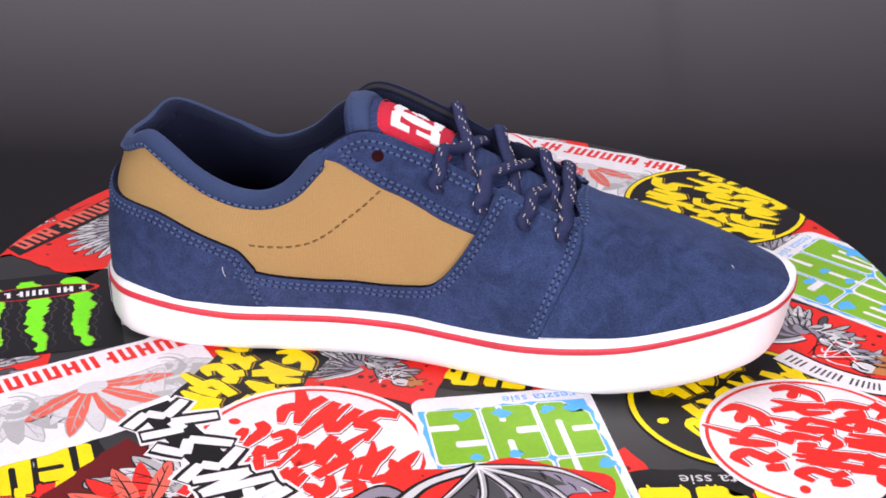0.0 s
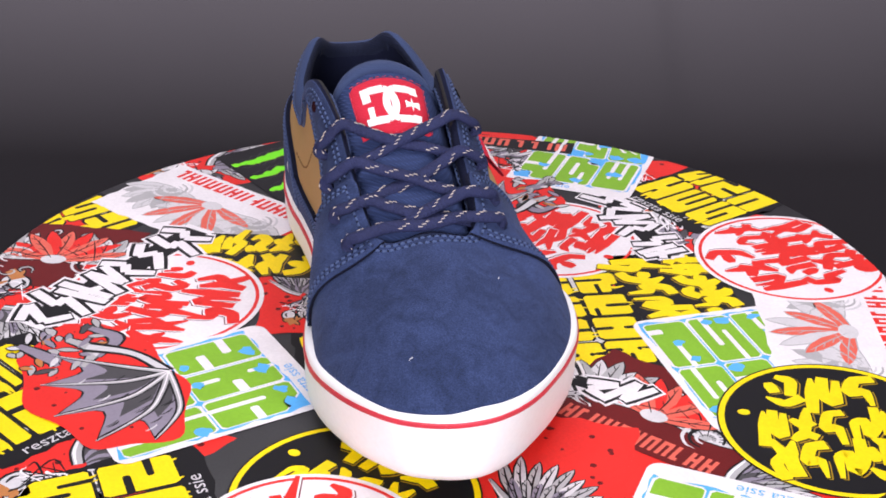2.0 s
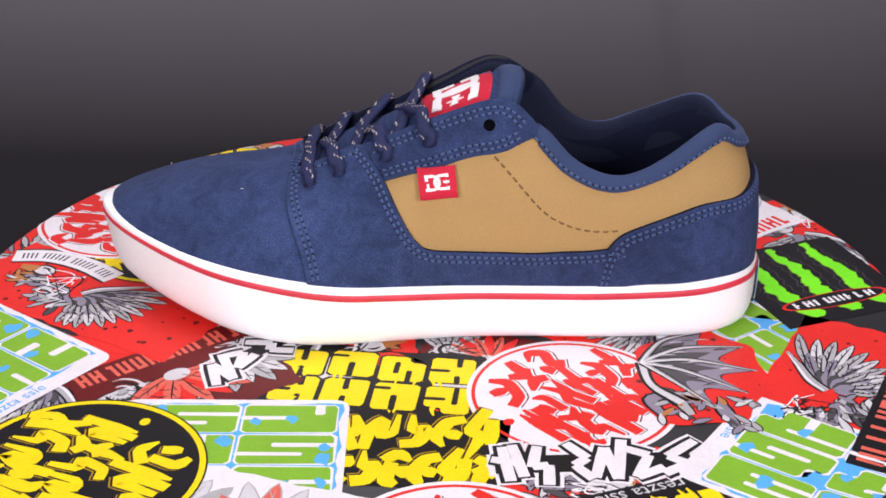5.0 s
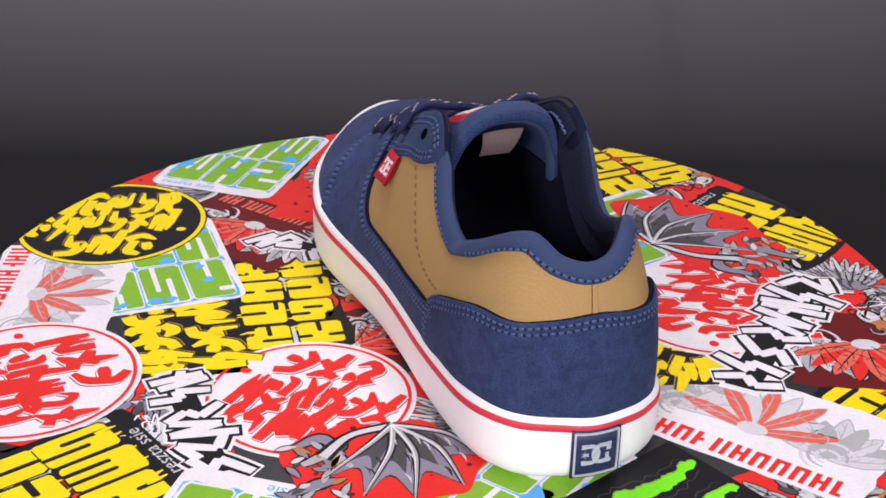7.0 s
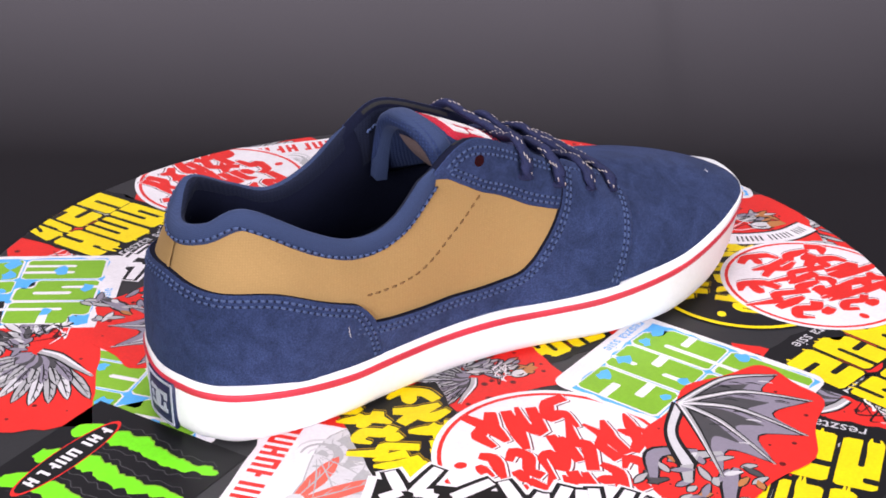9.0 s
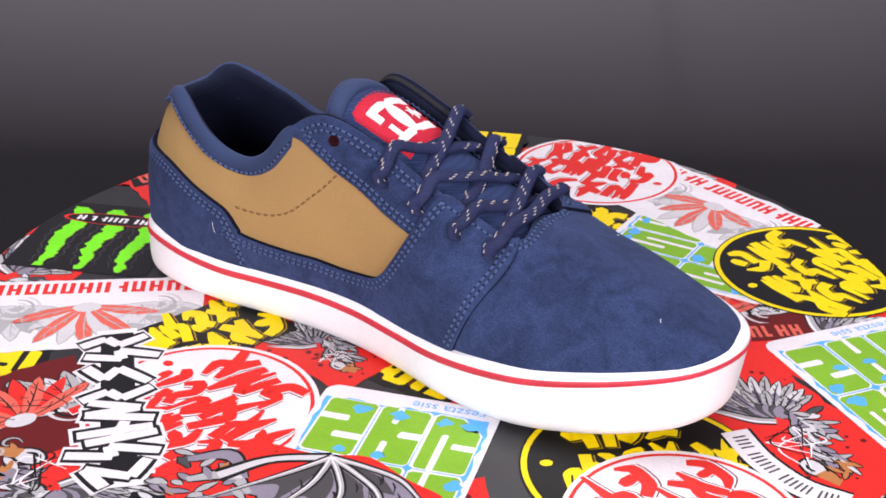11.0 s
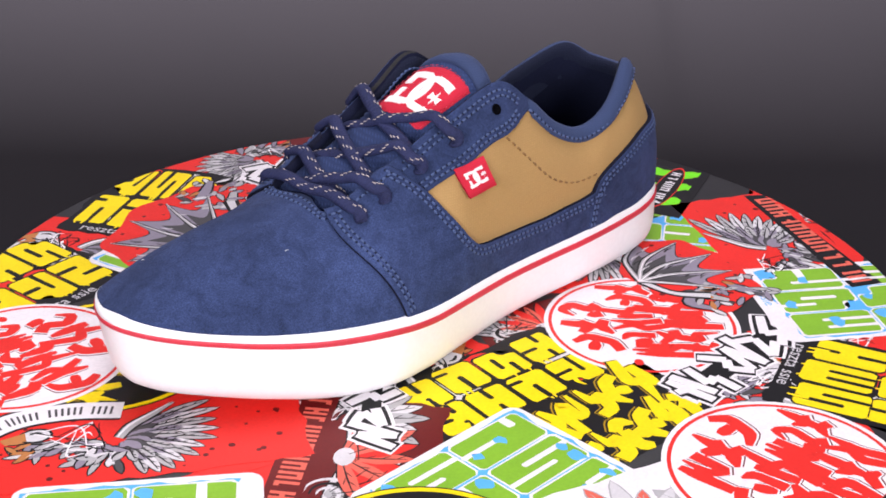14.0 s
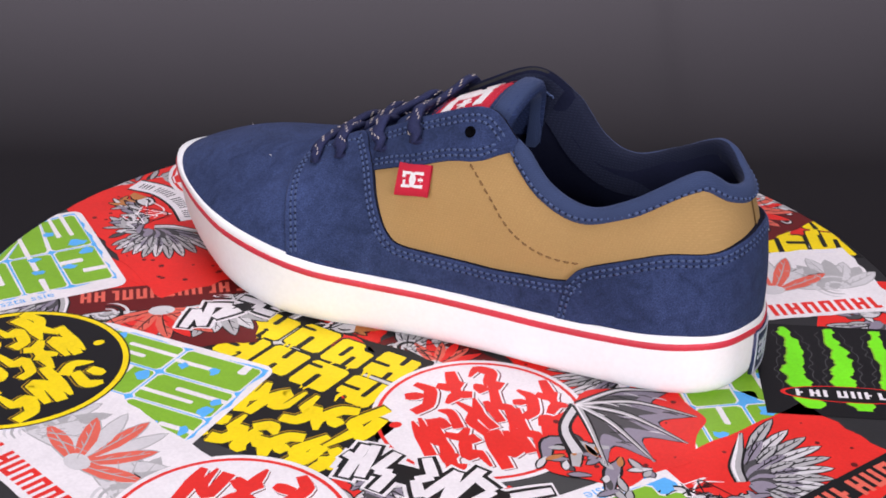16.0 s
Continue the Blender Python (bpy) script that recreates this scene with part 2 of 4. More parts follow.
st(2.5, -2, 27, 12.0, -3.3, 85, 2.6, 1, 2)
st(11, -28, 27, 16.5, -14.5, 87.2, 2.9, 1, 2)
st(36, -39.5, 24.5, 29, -24.5, 93.2, 3.0, 1, 2)
st(60, -40.5, 22.5, 52, -35.5, 80.8, 3.4, 1, 2)
st(80, -39.5, 22.5, 72, -37.2, 73.8, 3.4, 1, 2)
st(100, -38.8, 23, 88, -39.6, 79, 3.2, 1, 2)
st(120, -39, 23, 104.5, -41, 97, 2.7, 1, 2)
st(140, -41, 23, 123, -39.5, 106, 2.7, 1, 2)
st(158, -45.5, 22.5, 147, -35, 96.5, 3, 1, 2)
st(178, -51.5, 23, 167, -34, 85.5, 2.8, 1, 2)
st(195, -56, 24.5, 187, -33, 76, 2.4, 0.9, 2)
st(212, -58.5, 26.5, 204, -31, 68, 1.7, 0.8, 3)
st(238, -60, 30, 210, -27, 67, 1.25, 0.85, 3)
st(271.5, -53.2, 35.5, 209, -19, 67.3, 1.05, 0.62, 2.9)
st(294.6, -38, 41.4, 207, -14, 67.7, 1, 0.54, 3.0)
st(301, -11.8, 41.9, 206, -10, 67.7, 1, 0.54, 3.0)
st(288, 10.3, 40.4, 207, -5, 67.7, 1, 0.54, 3.0)
st(263, 30.3, 36.8, 209, 0, 67.3, 1.05, 0.62, 2.9)
st(238, 42.3, 34.6, 210, 6, 67, 1.25, 0.85, 3)
st(213, 48.5, 32.7, 204, 10.5, 70, 1.4, 0.8, 3)
st(196, 48.5, 29.8, 188, 12.5, 78.4, 1.35, 0.9, 2)
st(178, 46.5, 28.4, 167, 14, 87.8, 1.4, 1, 2)
st(158, 43, 27.1, 148, 16, 96.7, 1.9, 1, 2)
st(140, 40.5, 26.7, 120, 18, 106, 1.9, 1, 2)
st(120, 39, 26.8, 104, 22, 95.3, 2.2, 1, 2)
st(100, 38.5, 26.8, 88, 26.5, 80, 3.0, 1, 2)
st(80, 38.5, 26.9, 70, 28, 73.8, 3.3, 1, 2)
st(60, 38, 28, 51, 27.5, 80.8, 3.4, 1, 2)
st(35, 35.5, 28.5, 27.5, 17, 93.6, 3.0, 1, 2)
st(11, 25, 29.5, 16.5, 7.5, 87.2, 2.9, 1, 2)


def base(s, h):
    s, h = np.broadcast_arrays(np.asarray(s, float), np.asarray(h, float))
    b, t, k = ring(LOW, s), ring(TOP, s), ring(SHAPE, s)
    hc = np.clip(h, 0, 1.2)
    w = hc ** k[..., 0]
    z = k[..., 1] * h + (1 - k[..., 1]) * (1 - np.clip(1 - hc, 0, 1) ** k[..., 2])
    p = b + (t - b) * w[..., None]
    p[..., 2] = b[..., 2] + (t[..., 2] - b[..., 2]) * z
    belly = np.sin(np.pi * np.clip(h, 0, 1))  # the quarters belly out a little between sole and collar
    m = np.mod(s, len(LOW))
    p[..., 1] += belly * (-2.6 * np.exp(-((m - 4.8) / 2.4) ** 2))
    return p / 1000


def frame_at(s, h):
    """Point of the upper, its outward normal and the way up along it."""
    s, h = np.broadcast_arrays(np.asarray(s, float), np.asarray(h, float))
    e, g = 1e-3, np.clip(h, .004, 1.1)
    ds, dh = base(s + e, h) - base(s - e, h), base(s, g + e) - base(s, g - e)
    n = np.cross(ds, dh)
    n /= np.linalg.norm(n, axis=-1, keepdims=True) + 1e-12
    return base(s, h), n, dh / (np.linalg.norm(dh, axis=-1, keepdims=True) + 1e-12)


def surf(s, h, off=0.0):
    p, n, _ = frame_at(s, h)
    return p + n * np.asarray(off)[..., None]


def panel(name, ribs, off, material, label="", na=90, nb=26, curve=1.0, puff=0.0, edge=0.0):
    """A sheet of leather or cloth on the upper: ribs are (s, h) below and (s, h) above, with turned-down edges."""
    r = smooth_line([(*a, *b) for a, b in ribs], na)
    ia = np.concatenate([[0], np.linspace(0, 1, na), [1]])
    b = np.concatenate([[0], [0, 0.012], np.linspace(0.03, 0.97, nb), [0.988, 1], [1]])
    a4 = np.vstack([r[:1], r, r[-1:]])
    bb, sb = b[None, :], a4[:, None, :]
    s = sb[..., 0] + (sb[..., 2] - sb[..., 0]) * bb ** curve
    h = sb[..., 1] + (sb[..., 3] - sb[..., 1]) * bb
    o = np.full(s.shape, off) + puff * np.sin(np.pi * bb)
    o[:, 1] -= 0.0004
    o[:, -2] -= 0.0004
    o[1, :] -= 0.0004
    o[-2, :] -= 0.0004
    o[:, 0] = o[:, -1] = edge
    o[0, :] = o[-1, :] = edge
    bm = bmesh.new()
    pts = surf(s, h, o)
    grid(bm, pts, flip=False)
    ring_v = len(b)
    bm.verts.index_update()
    for f in bm.faces:
        for v in f.verts:
            i, j = divmod(v.index, ring_v)
            if i in (0, na + 1) or j in (0, ring_v - 1):
                f.material_index = 1
    bmesh.ops.recalc_face_normals(bm, faces=bm.faces)
    return part(name, bm, [material, RAW_EDGE], shoe, label)


def stitch_row(bm, path, off, n=200, pitch=0.0030, length=0.0024, radius=0.0006, shade_dots=True):
    """Single stitches along a curve in (s, h) on the upper."""
    sh = smooth_line(path, n)
    p, nn, _ = frame_at(sh[:, 0], sh[:, 1])
    p = p + nn * off
    seg = np.linalg.norm(np.diff(p, axis=0), axis=1)
    c = np.concatenate([[0], np.cumsum(seg)])
    for k in range(int(c[-1] / pitch)):
        a, b = k * pitch, k * pitch + length
        pts = [[np.interp(d, c, p[:, i]) for i in range(3)] for d in (a, (a + b) / 2, b)]
        up = [np.interp((a + b) / 2, c, nn[:, i]) for i in range(3)]
        pts[0] = Vector(pts[0]) - Vector(up) * radius * 1.2
        pts[2] = Vector(pts[2]) - Vector(up) * radius * 1.2
        tube(bm, pts, radius, sides=5, ups=[up] * 3)
        if not shade_dots:
            continue
        # flat dark blob between two stitches, painting the shade of a needle hole
        e = [Vector([np.interp(d, c, p[:, i]) for i in range(3)]) for d in (b - 0.0001, (b + a + pitch) / 2, a + pitch + 0.0001)]
        tube(bm, e, radius * 0.8, sides=6, flat=0.25, ups=[up] * 3, mat=1)


def stitches(parent, rows, off, material=THREAD, label="", **kw):
    bm = bmesh.new()
    for path in rows:
        stitch_row(bm, path, off, **kw)
    ob = part("stitching", bm, [material, PIT_SHADE], parent, label)
    ob["kind"] = "stuff"
    return ob


def shifted(path, d):
    """A (s, h) path moved sideways by d metres on the upper."""
    q = smooth_line(path, 60)
    p, n, _ = frame_at(q[:, 0], q[:, 1])
    t = np.gradient(p, axis=0)
    side = np.cross(n, t)
    side /= np.linalg.norm(side, axis=1, keepdims=True)
    e = 1e-3
    ps, ph = (base(q[:, 0] + e, q[:, 1]) - p) / e, (base(q[:, 0], q[:, 1] + e) - p) / e
    out = []
    for k in range(len(q)):
        m = np.stack([ps[k], ph[k]], 1)
        g = np.linalg.lstsq(m, side[k] * d, rcond=None)[0]
        out.append(q[k] + g)
    return [tuple(o) for o in out]


def build_upper():
    # canvas quarters
    for name, a, b in (("outer", 0.0, 9.7), ("inner", 20.2, 30.0)):
        panel("quarter", [((s, 0.0), (s, 0.99)) for s in np.linspace(a, b, 24)], 0.0, CANVAS, "tan canvas quarter", na=110, edge=-0.001)
    # vamp
    panel("vamp", [((s, -0.02), (s, 1.0)) for s in np.linspace(9.55, 20.1, 30)], 0.0006, SUEDE, "smooth navy suede toe", na=130, nb=40, edge=-0.001)
    # counter round the heel
    low = [(-3.88, -0.03), (-3.4, -0.02), (-2.9, 0), (-2.3, 0), (-1.5, 0), (-.7, 0), (0, 0), (.8, 0), (1.6, 0), (2.4, 0), (3.0, 0), (3.5, 0), (4.0, 0)]
    up = [(-3.68, .36), (-3.42, .47), (-2.96, .515), (-2.26, .53), (-1.46, .57), (-.7, .665), (0.05, .72), (.8, .655), (1.65, .58), (2.4, .535), (3.05, .52), (3.42, .49), (3.72, .37)]
    c = panel("heel_counter", list(zip(low, up)), 0.0027, SUEDE, "navy suede heel counter", na=120, edge=-0.0005)
    edge = [(-3.86, .03), (-3.72, .30)] + up[1:-1] + [(3.75, .30), (3.98, .03)]
    stitches(c, [shifted(edge, -0.0022), shifted(edge, -0.0044)], 0.0029)
    # outer side panel
    low = [(3.4, 0), (4.5, 0), (5.7, 0), (6.6, 0), (7.3, 0), (7.7, 0), (8.1, 0), (8.5, 0), (8.85, 0), (9.2, 0), (9.55, 0), (9.83, 0), (10.1, 0)]
    up = [(3.3, .36), (4.6, .29), (5.7, .215), (6.6, .175), (7.4, .20), (7.83, .28), (8.22, .43), (8.62, .62), (9.0, .80), (9.5, 1), (10.2, 1), (11.0, 1), (11.8, 1)]
    p = panel("side_panel", list(zip(low, up)), 0.0024, SUEDE, "navy suede side panel with double stitching", na=120, curve=1.15, edge=-0.0005)
    e1 = up[:10]
    e2 = [(10.1, .02), (10.33, .17), (10.68, .42), (10.98, .6), (11.3, .78), (11.64, .92)]
    e3 = [(9.5, .985), (10.2, .985), (11.0, .985), (11.6, .985)]
    stitches(p, [shifted(e1, -0.0021), shifted(e1, -0.0043), shifted(e2, 0.0021), shifted(e2, 0.0043), shifted(e3, -0.003)], 0.0025)
    # inner side panel
    low = [(26.6, 0), (25.7, 0), (24.4, 0), (23.2, 0), (22.5, 0), (22.1, 0), (21.7, 0), (21.3, 0), (20.85, 0), (20.5, 0), (20.15, 0), (19.85, 0), (19.55, 0)]
    up = [(26.7, .38), (25.6, .345), (24.4, .25), (23.2, .21), (22.4, .235), (22.0, .31), (21.6, .47), (21.1, .68), (20.7, .84), (20.3, 1), (19.6, 1), (18.8, 1), (18.1, 1)]
    p = panel("side_panel", list(zip(low, up)), 0.0024, SUEDE, "navy suede side panel with double stitching", na=120, curve=1.15, edge=-0.0005)
    e1 = up[:10]
    e2 = [(19.57, .02), (19.38, .2), (19.1, .40), (18.8, .6), (18.5, .78), (18.25, .92)]
    e3 = [(20.3, .985), (19.6, .985), (18.8, .985), (18.3, .985)]
    stitches(p, [shifted(e1, 0.0021), shifted(e1, 0.0043), shifted(e2, -0.0021), shifted(e2, -0.0043), shifted(e3, 0.003)], 0.0025)
    # eyestays
    low = [(5.95, .965), (6.2, .90), (6.45, .81), (6.9, .70), (7.7, .645), (8.3, .635), (8.9, .645)]
    up = [(6.0, 1), (6.3, 1), (6.7, 1), (7.1, 1), (7.8, 1), (8.5, 1), (9.7, 1)]
    p = panel("eyestay", list(zip(low, up)), 0.0011, SUEDE, "navy suede eyestay with lace holes", edge=-0.0005)
    e, t = low[1:], [(6.25, .985), (6.7, .985), (7.1, .985), (7.8, .985), (8.5, .985), (9.4, .985)]
    stitches(p, [shifted(e, 0.0024), shifted(e, 0.0048), shifted(t, -0.0025), shifted(t, -0.005)], 0.0013)
    low = [(24.05, .95), (23.8, .87), (23.5, .78), (23.1, .725), (22.4, .705), (21.6, .71), (20.9, .70)]
    up = [(24.0, 1), (23.75, 1), (23.4, 1), (23.0, 1), (22.3, 1), (21.5, 1), (20.2, 1)]
    p = panel("eyestay", list(zip(low, up)), 0.0011, SUEDE, "navy suede eyestay with lace holes", edge=-0.0005)
    e, t = low[1:], [(23.75, .985), (23.4, .985), (23.0, .985), (22.3, .985), (21.5, .985), (20.5, .985)]
    stitches(p, [shifted(e, -0.0024), shifted(e, -0.0048), shifted(t, 0.0025), shifted(t, 0.005)], 0.0013)
    # seams on the canvas and the vamp
    q = [o for o in shoe.children if o.name.startswith("quarter")]
    stitches(q[0], [[(6.75, .70), (6.2, .63), (5.5, .58), (4.8, .565), (4.1, .57), (3.45, .56)]], 0.0003, DARK_THREAD, pitch=0.0040, length=0.0023, radius=0.0005, shade_dots=False)
    stitches(q[1], [[(23.32, .73), (23.94, .68), (24.6, .62), (25.34, .565), (26.1, .54), (26.6, .52)]], 0.0003, DARK_THREAD, pitch=0.0040, length=0.0023, radius=0.0005, shade_dots=False)
    bm = bmesh.new()
    rows = [[surf(np.array(a), np.array(h), 0.0005) for a in (-0.05, -0.02, 0.02, 0.05)] for h in np.linspace(.70, .97, 14)]
    grid(bm, rows)
    part("heel_seam", bm, CANVAS, shoe)
    v = [o for o in shoe.children if o.name.startswith("vamp")][0]
    stitches(v, [[(s, .965) for s in np.linspace(11.6, 18.3, 12)], [(s, .925) for s in np.linspace(11.6, 18.3, 12)]], 0.0008)
    # lining inside, with the raw edge at the throat
    bm = bmesh.new()
    s = np.linspace(0, 30, 181)[:-1]
    rows = [[surf(np.array(a), np.array(h), o) for h, o in ((1.0, 0.0008), (1.004, -0.001), (1.0, -0.0028), (.97, -.004), (.85, -0.007), (.7, -.007), (.5, -.006), (.3, -.005), (.12, -.005))] for a in s]
    grid(bm, rows, closed_a=True)
    bmesh.ops.recalc_face_normals(bm, faces=bm.faces)
    bm.faces.index_update()
    for f in bm.faces:
        if f.index % 8 == 1 and (6.6 < f.index // 8 / 6 < 8.3 or 21.6 < f.index // 8 / 6 < 23.4):
            f.material_index = 1
    part("lining", bm, [LINING, FOAM], shoe, "dark padded lining")
    for a, b in ((6.15, 11.2), (18.6, 23.85)):
        bm = bmesh.new()
        grid(bm, [[surf(np.array(q), np.array(h), o) for h, o in ((.70, -.0074), (.80, -.0080), (.88, -.0072), (.94, -.0058), (.975, -.0046), (.985, -.0036))] for q in np.linspace(a, b, 40)])
        bmesh.ops.recalc_face_normals(bm, faces=bm.faces)
        ob = part("eyestay_facing", bm, COLLAR_MESH, shoe, "dark mesh facing inside the eyestay")
        stitches(ob, [[(q, .93) for q in np.linspace(a + .1, b - .1, 12)]], -0.0064)
    bm = bmesh.new()
    f = [bm.verts.new(surf(np.array(a), np.array(.14), -0.004)) for a in s[::3]]
    bm.faces.new(f)
    part("insole", bm, LINING, shoe, "black insole")
    # padded collar binding
    sec = [(0.0004, -0.0066), (0.0014, -0.0059), (0.0019, -0.0036), (0.0017, -0.001), (0.0005, 0.0011), (-0.0014, 0.0018), (-0.0034, 0.001), (-0.0048, -0.002), (-0.0056, -0.007), (-0.0070, -0.013), (-0.0080, -0.017)]
    bm = bmesh.new()
    rows = []
    for a in np.linspace(-6.05, 6.05, 150):
        p, n, u = frame_at(np.array(a), np.array(1.0))
        along = base(np.array(a + 1e-3), np.array(1.0)) - base(np.array(a - 1e-3), np.array(1.0))
        w = np.cross(n, along)
        w /= np.linalg.norm(w)
        u = w if w @ u > 0 else -w
        k = min(1, (6.05 - abs(a)) / 0.5 + 0.35)
        rows.append([p + (n * x + u * y) * (k if y > -.01 else 1) for x, y in sec])
    grid(bm, rows)
    bm.faces.index_update()
    bmesh.ops.recalc_face_normals(bm, faces=bm.faces)
    for f in bm.faces:
        if f.index % 10 >= 5:
            f.material_index = 1
    b = part("collar", bm, [BINDING, COLLAR_MESH], shoe, "padded lighter blue cloth collar")
    e = [(a, 1.0) for a in np.linspace(-5.9, 5.9, 40)]
    stitches(b, [shifted(e, -0.0052)], 0.0020)


build_upper()


def lint(path, off):
    q = smooth_line(path, 8)
    bm = bmesh.new()
    tube(bm, [surf(np.array(a), np.array(h), off + (0.0002 if 0 < i < 7 else 0)) for i, (a, h) in enumerate(q)], 0.00013, 5)
    part("lint", bm, WHITE_CLOTH, shoe, "pale speck of lint")


lint([(13.95, 0.215), (13.98, 0.225), (14.01, 0.23)], 0.0009)
lint([(16.80, 0.56), (16.82, 0.565), (16.86, 0.57)], 0.0009)
lint([(3.06, 0.35), (3.07, 0.31), (3.10, 0.27)], 0.0029)

# ---- tongue, labels, laces ----


def tongue_point(a, b, off=0.0):
    """a from the throat (0) to the top edge (1), b across (-1 outer side, 1 inner side)."""
    w = 21 + 8 * a
    u = 216 - 102 * a + 7 * b * b * a ** 2
    v = -11.8 + 2.2 * a * a + w * b + 3 * a * b ** 6
    z = 61.5 + 47.4 * a - (2.5 + 13 * a * a) * b * b - (23 + b) * a * b ** 6
    n = Vector((0.46, (0.33 + 0.5 * b * b) * b, 0.86)).normalized()
    return Vector((u, v, z)) / 1000 + n * off


def build_tongue():
    bm = bmesh.new()
    A, B = np.linspace(0, 1, 40), np.linspace(-1, 1, 22)
    rows = []
    for a in A:
        top = [tongue_point(a, b, 0.0012 * (1 - b ** 16)) for b in B]
        under = [tongue_point(a, b * 0.98, -0.0055 * (1 - b ** 16) - 0.0006) for b in B[::-1]]
        rows.append(top + under)
    # rounded top end
    for k in (0.4, 0.8, 1.0):
        d = Vector((-0.0032, 0, 0.0012)) * math.sin(k * math.pi / 2)
        c = math.cos(k * math.pi / 2) * 0.85 + 0.15
        mid = [tongue_point(1, b, -0.0025) for b in list(B) + list(B[::-1])]
        rows.append([m + (p - m) * c + d for p, m in zip(rows[39], mid)])
    v = grid(bm, rows, closed_b=True)
    bm.faces.new(v[-1])
    bmesh.ops.recalc_face_normals(bm, faces=bm.faces)
    t = part("tongue", bm, MESH, shoe, "padded navy mesh tongue")
    bm = bmesh.new()
    for a0, a1 in ((0.945, 1.0),):
        grid(bm, [[tongue_point(a, b, o) for b in np.linspace(-0.98, 0.98, 30)] for a, o in ((a0, 0.0009), (a0 + 0.004, 0.0022), ((a0 + a1) / 2, 0.0027), (a1, 0.0018), (a1 + 0.03, -0.0005), (a1 + .03, -.003), (a1, -.0062), (a0, -.0064))])
    bmesh.ops.recalc_face_normals(bm, faces=bm.faces)
    part("binding", bm, BINDING, t, "blue cloth binding on the tongue top")
    # label on the tongue
    bm = bmesh.new()
    A, B = np.linspace(0.60, 0.92, 12), np.linspace(-0.58, 0.64, 14)
    ins = lambda k, n: 0.0022 if 0 < k < n - 1 else 0.0008
    grid(bm, [[tongue_point(a, b, ins(i, 12) if 0 < j < 13 else 0.0008) for j, b in enumerate(B)] for i, a in enumerate(A)])
    bmesh.ops.recalc_face_normals(bm, faces=bm.faces)
    lab = part("label", bm, RED_CLOTH, t, "red cloth label with a white emblem")
    place = lambda x, y, o: tongue_point(0.76 + y * 0.143, 0.03 + x * 0.54, 0.0022 + o)
    bm = bmesh.new()
    emblem(bm, lambda x, y, o: place(x * 0.85, y * 0.85, o), 0.0006)
    part("emblem", bm, WHITE_CLOTH, t, "white abstract emblem", smooth=False)
    bm = bmesh.new()
    for x0, y0, x1, y1 in ((-1.06, -1.06, 1.06, -1.06), (-1.06, 1.06, 1.06, 1.06), (-1.06, -1, -1.06, 1), (1.06, -1, 1.06, 1)):
        n = 11 if y0 == y1 else 8
        for k in range(n):
            f0, f1 = (k + .15) / n, (k + .75) / n
            tube(bm, [place(x0 + (x1 - x0) * f, y0 + (y1 - y0) * f, o) for f, o in ((f0, -0.0001), ((f0 + f1) / 2, 0.0001), (f1, -0.0001))], 0.00013, 5)
    part("stitching", bm, STRIPE, t)["kind"] = "stuff"
    # care label under the tongue
    bm = bmesh.new()
    drop = lambda a: -0.0076 - 0.075 * (0.93 - a) * (1 - 0.3 * math.cos(9 * a))
    A, B = np.linspace(0.93, 0.76, 7), np.linspace(-0.30, 0.42, 9)
    grid(bm, [[tongue_point(a, b * (1 - .25 * (0.93 - a)), drop(a) - 0.0012 * math.cos(3 * b)) for b in B] for a in A])
    grid(bm, [[tongue_point(a, b * (1 - .25 * (0.93 - a)), drop(a) - 0.0012 * math.cos(3 * b) - 0.0003) for b in B[::-1]] for a in A])
    part("care_label", bm, CARE, t, "small pale woven care label under the tongue")


def flat_shape(bm, place, pts, thick, hole=None):
    """A thin raised plate with the outline pts, set by place(x, y, height)."""
    n = len(pts)
    top = [bm.verts.new(place(x, y, thick)) for x, y in pts]
    low = [bm.verts.new(place(x, y, -0.0002)) for x, y in pts]
    f = bm.faces.new(top)
    for i in range(n):
        bm.faces.new([top[i], low[i], low[(i + 1) % n], top[(i + 1) % n]])
    bmesh.ops.triangulate(bm, faces=[f])


def band(bm, place, path, width, thick):
    """A raised flat stroke along path."""
    p = [Vector((x, y)) for x, y in path]
    L, Rr = [], []
    for i, q in enumerate(p):
        d = (p[min(i + 1, len(p) - 1)] - p[max(i - 1, 0)]).normalized()
        w = width[i] if isinstance(width, (list, tuple)) else width
        n = Vector((-d.y, d.x)) * w / 2
        L.append(q + n), Rr.append(q - n)
    rows = [[place(*a, -0.0002), place(*a, thick), place(*b, thick), place(*b, -0.0002)] for a, b in zip(L, Rr)]
    v = grid(bm, rows)
    bm.faces.new(v[0]), bm.faces.new(v[-1])


def arc(cx, cy, rx, ry, a0, a1, n=16):
    return [(cx + rx * math.cos(math.radians(a0 + (a1 - a0) * k / n)), cy + ry * math.sin(math.radians(a0 + (a1 - a0) * k / n))) for k in range(n + 1)]


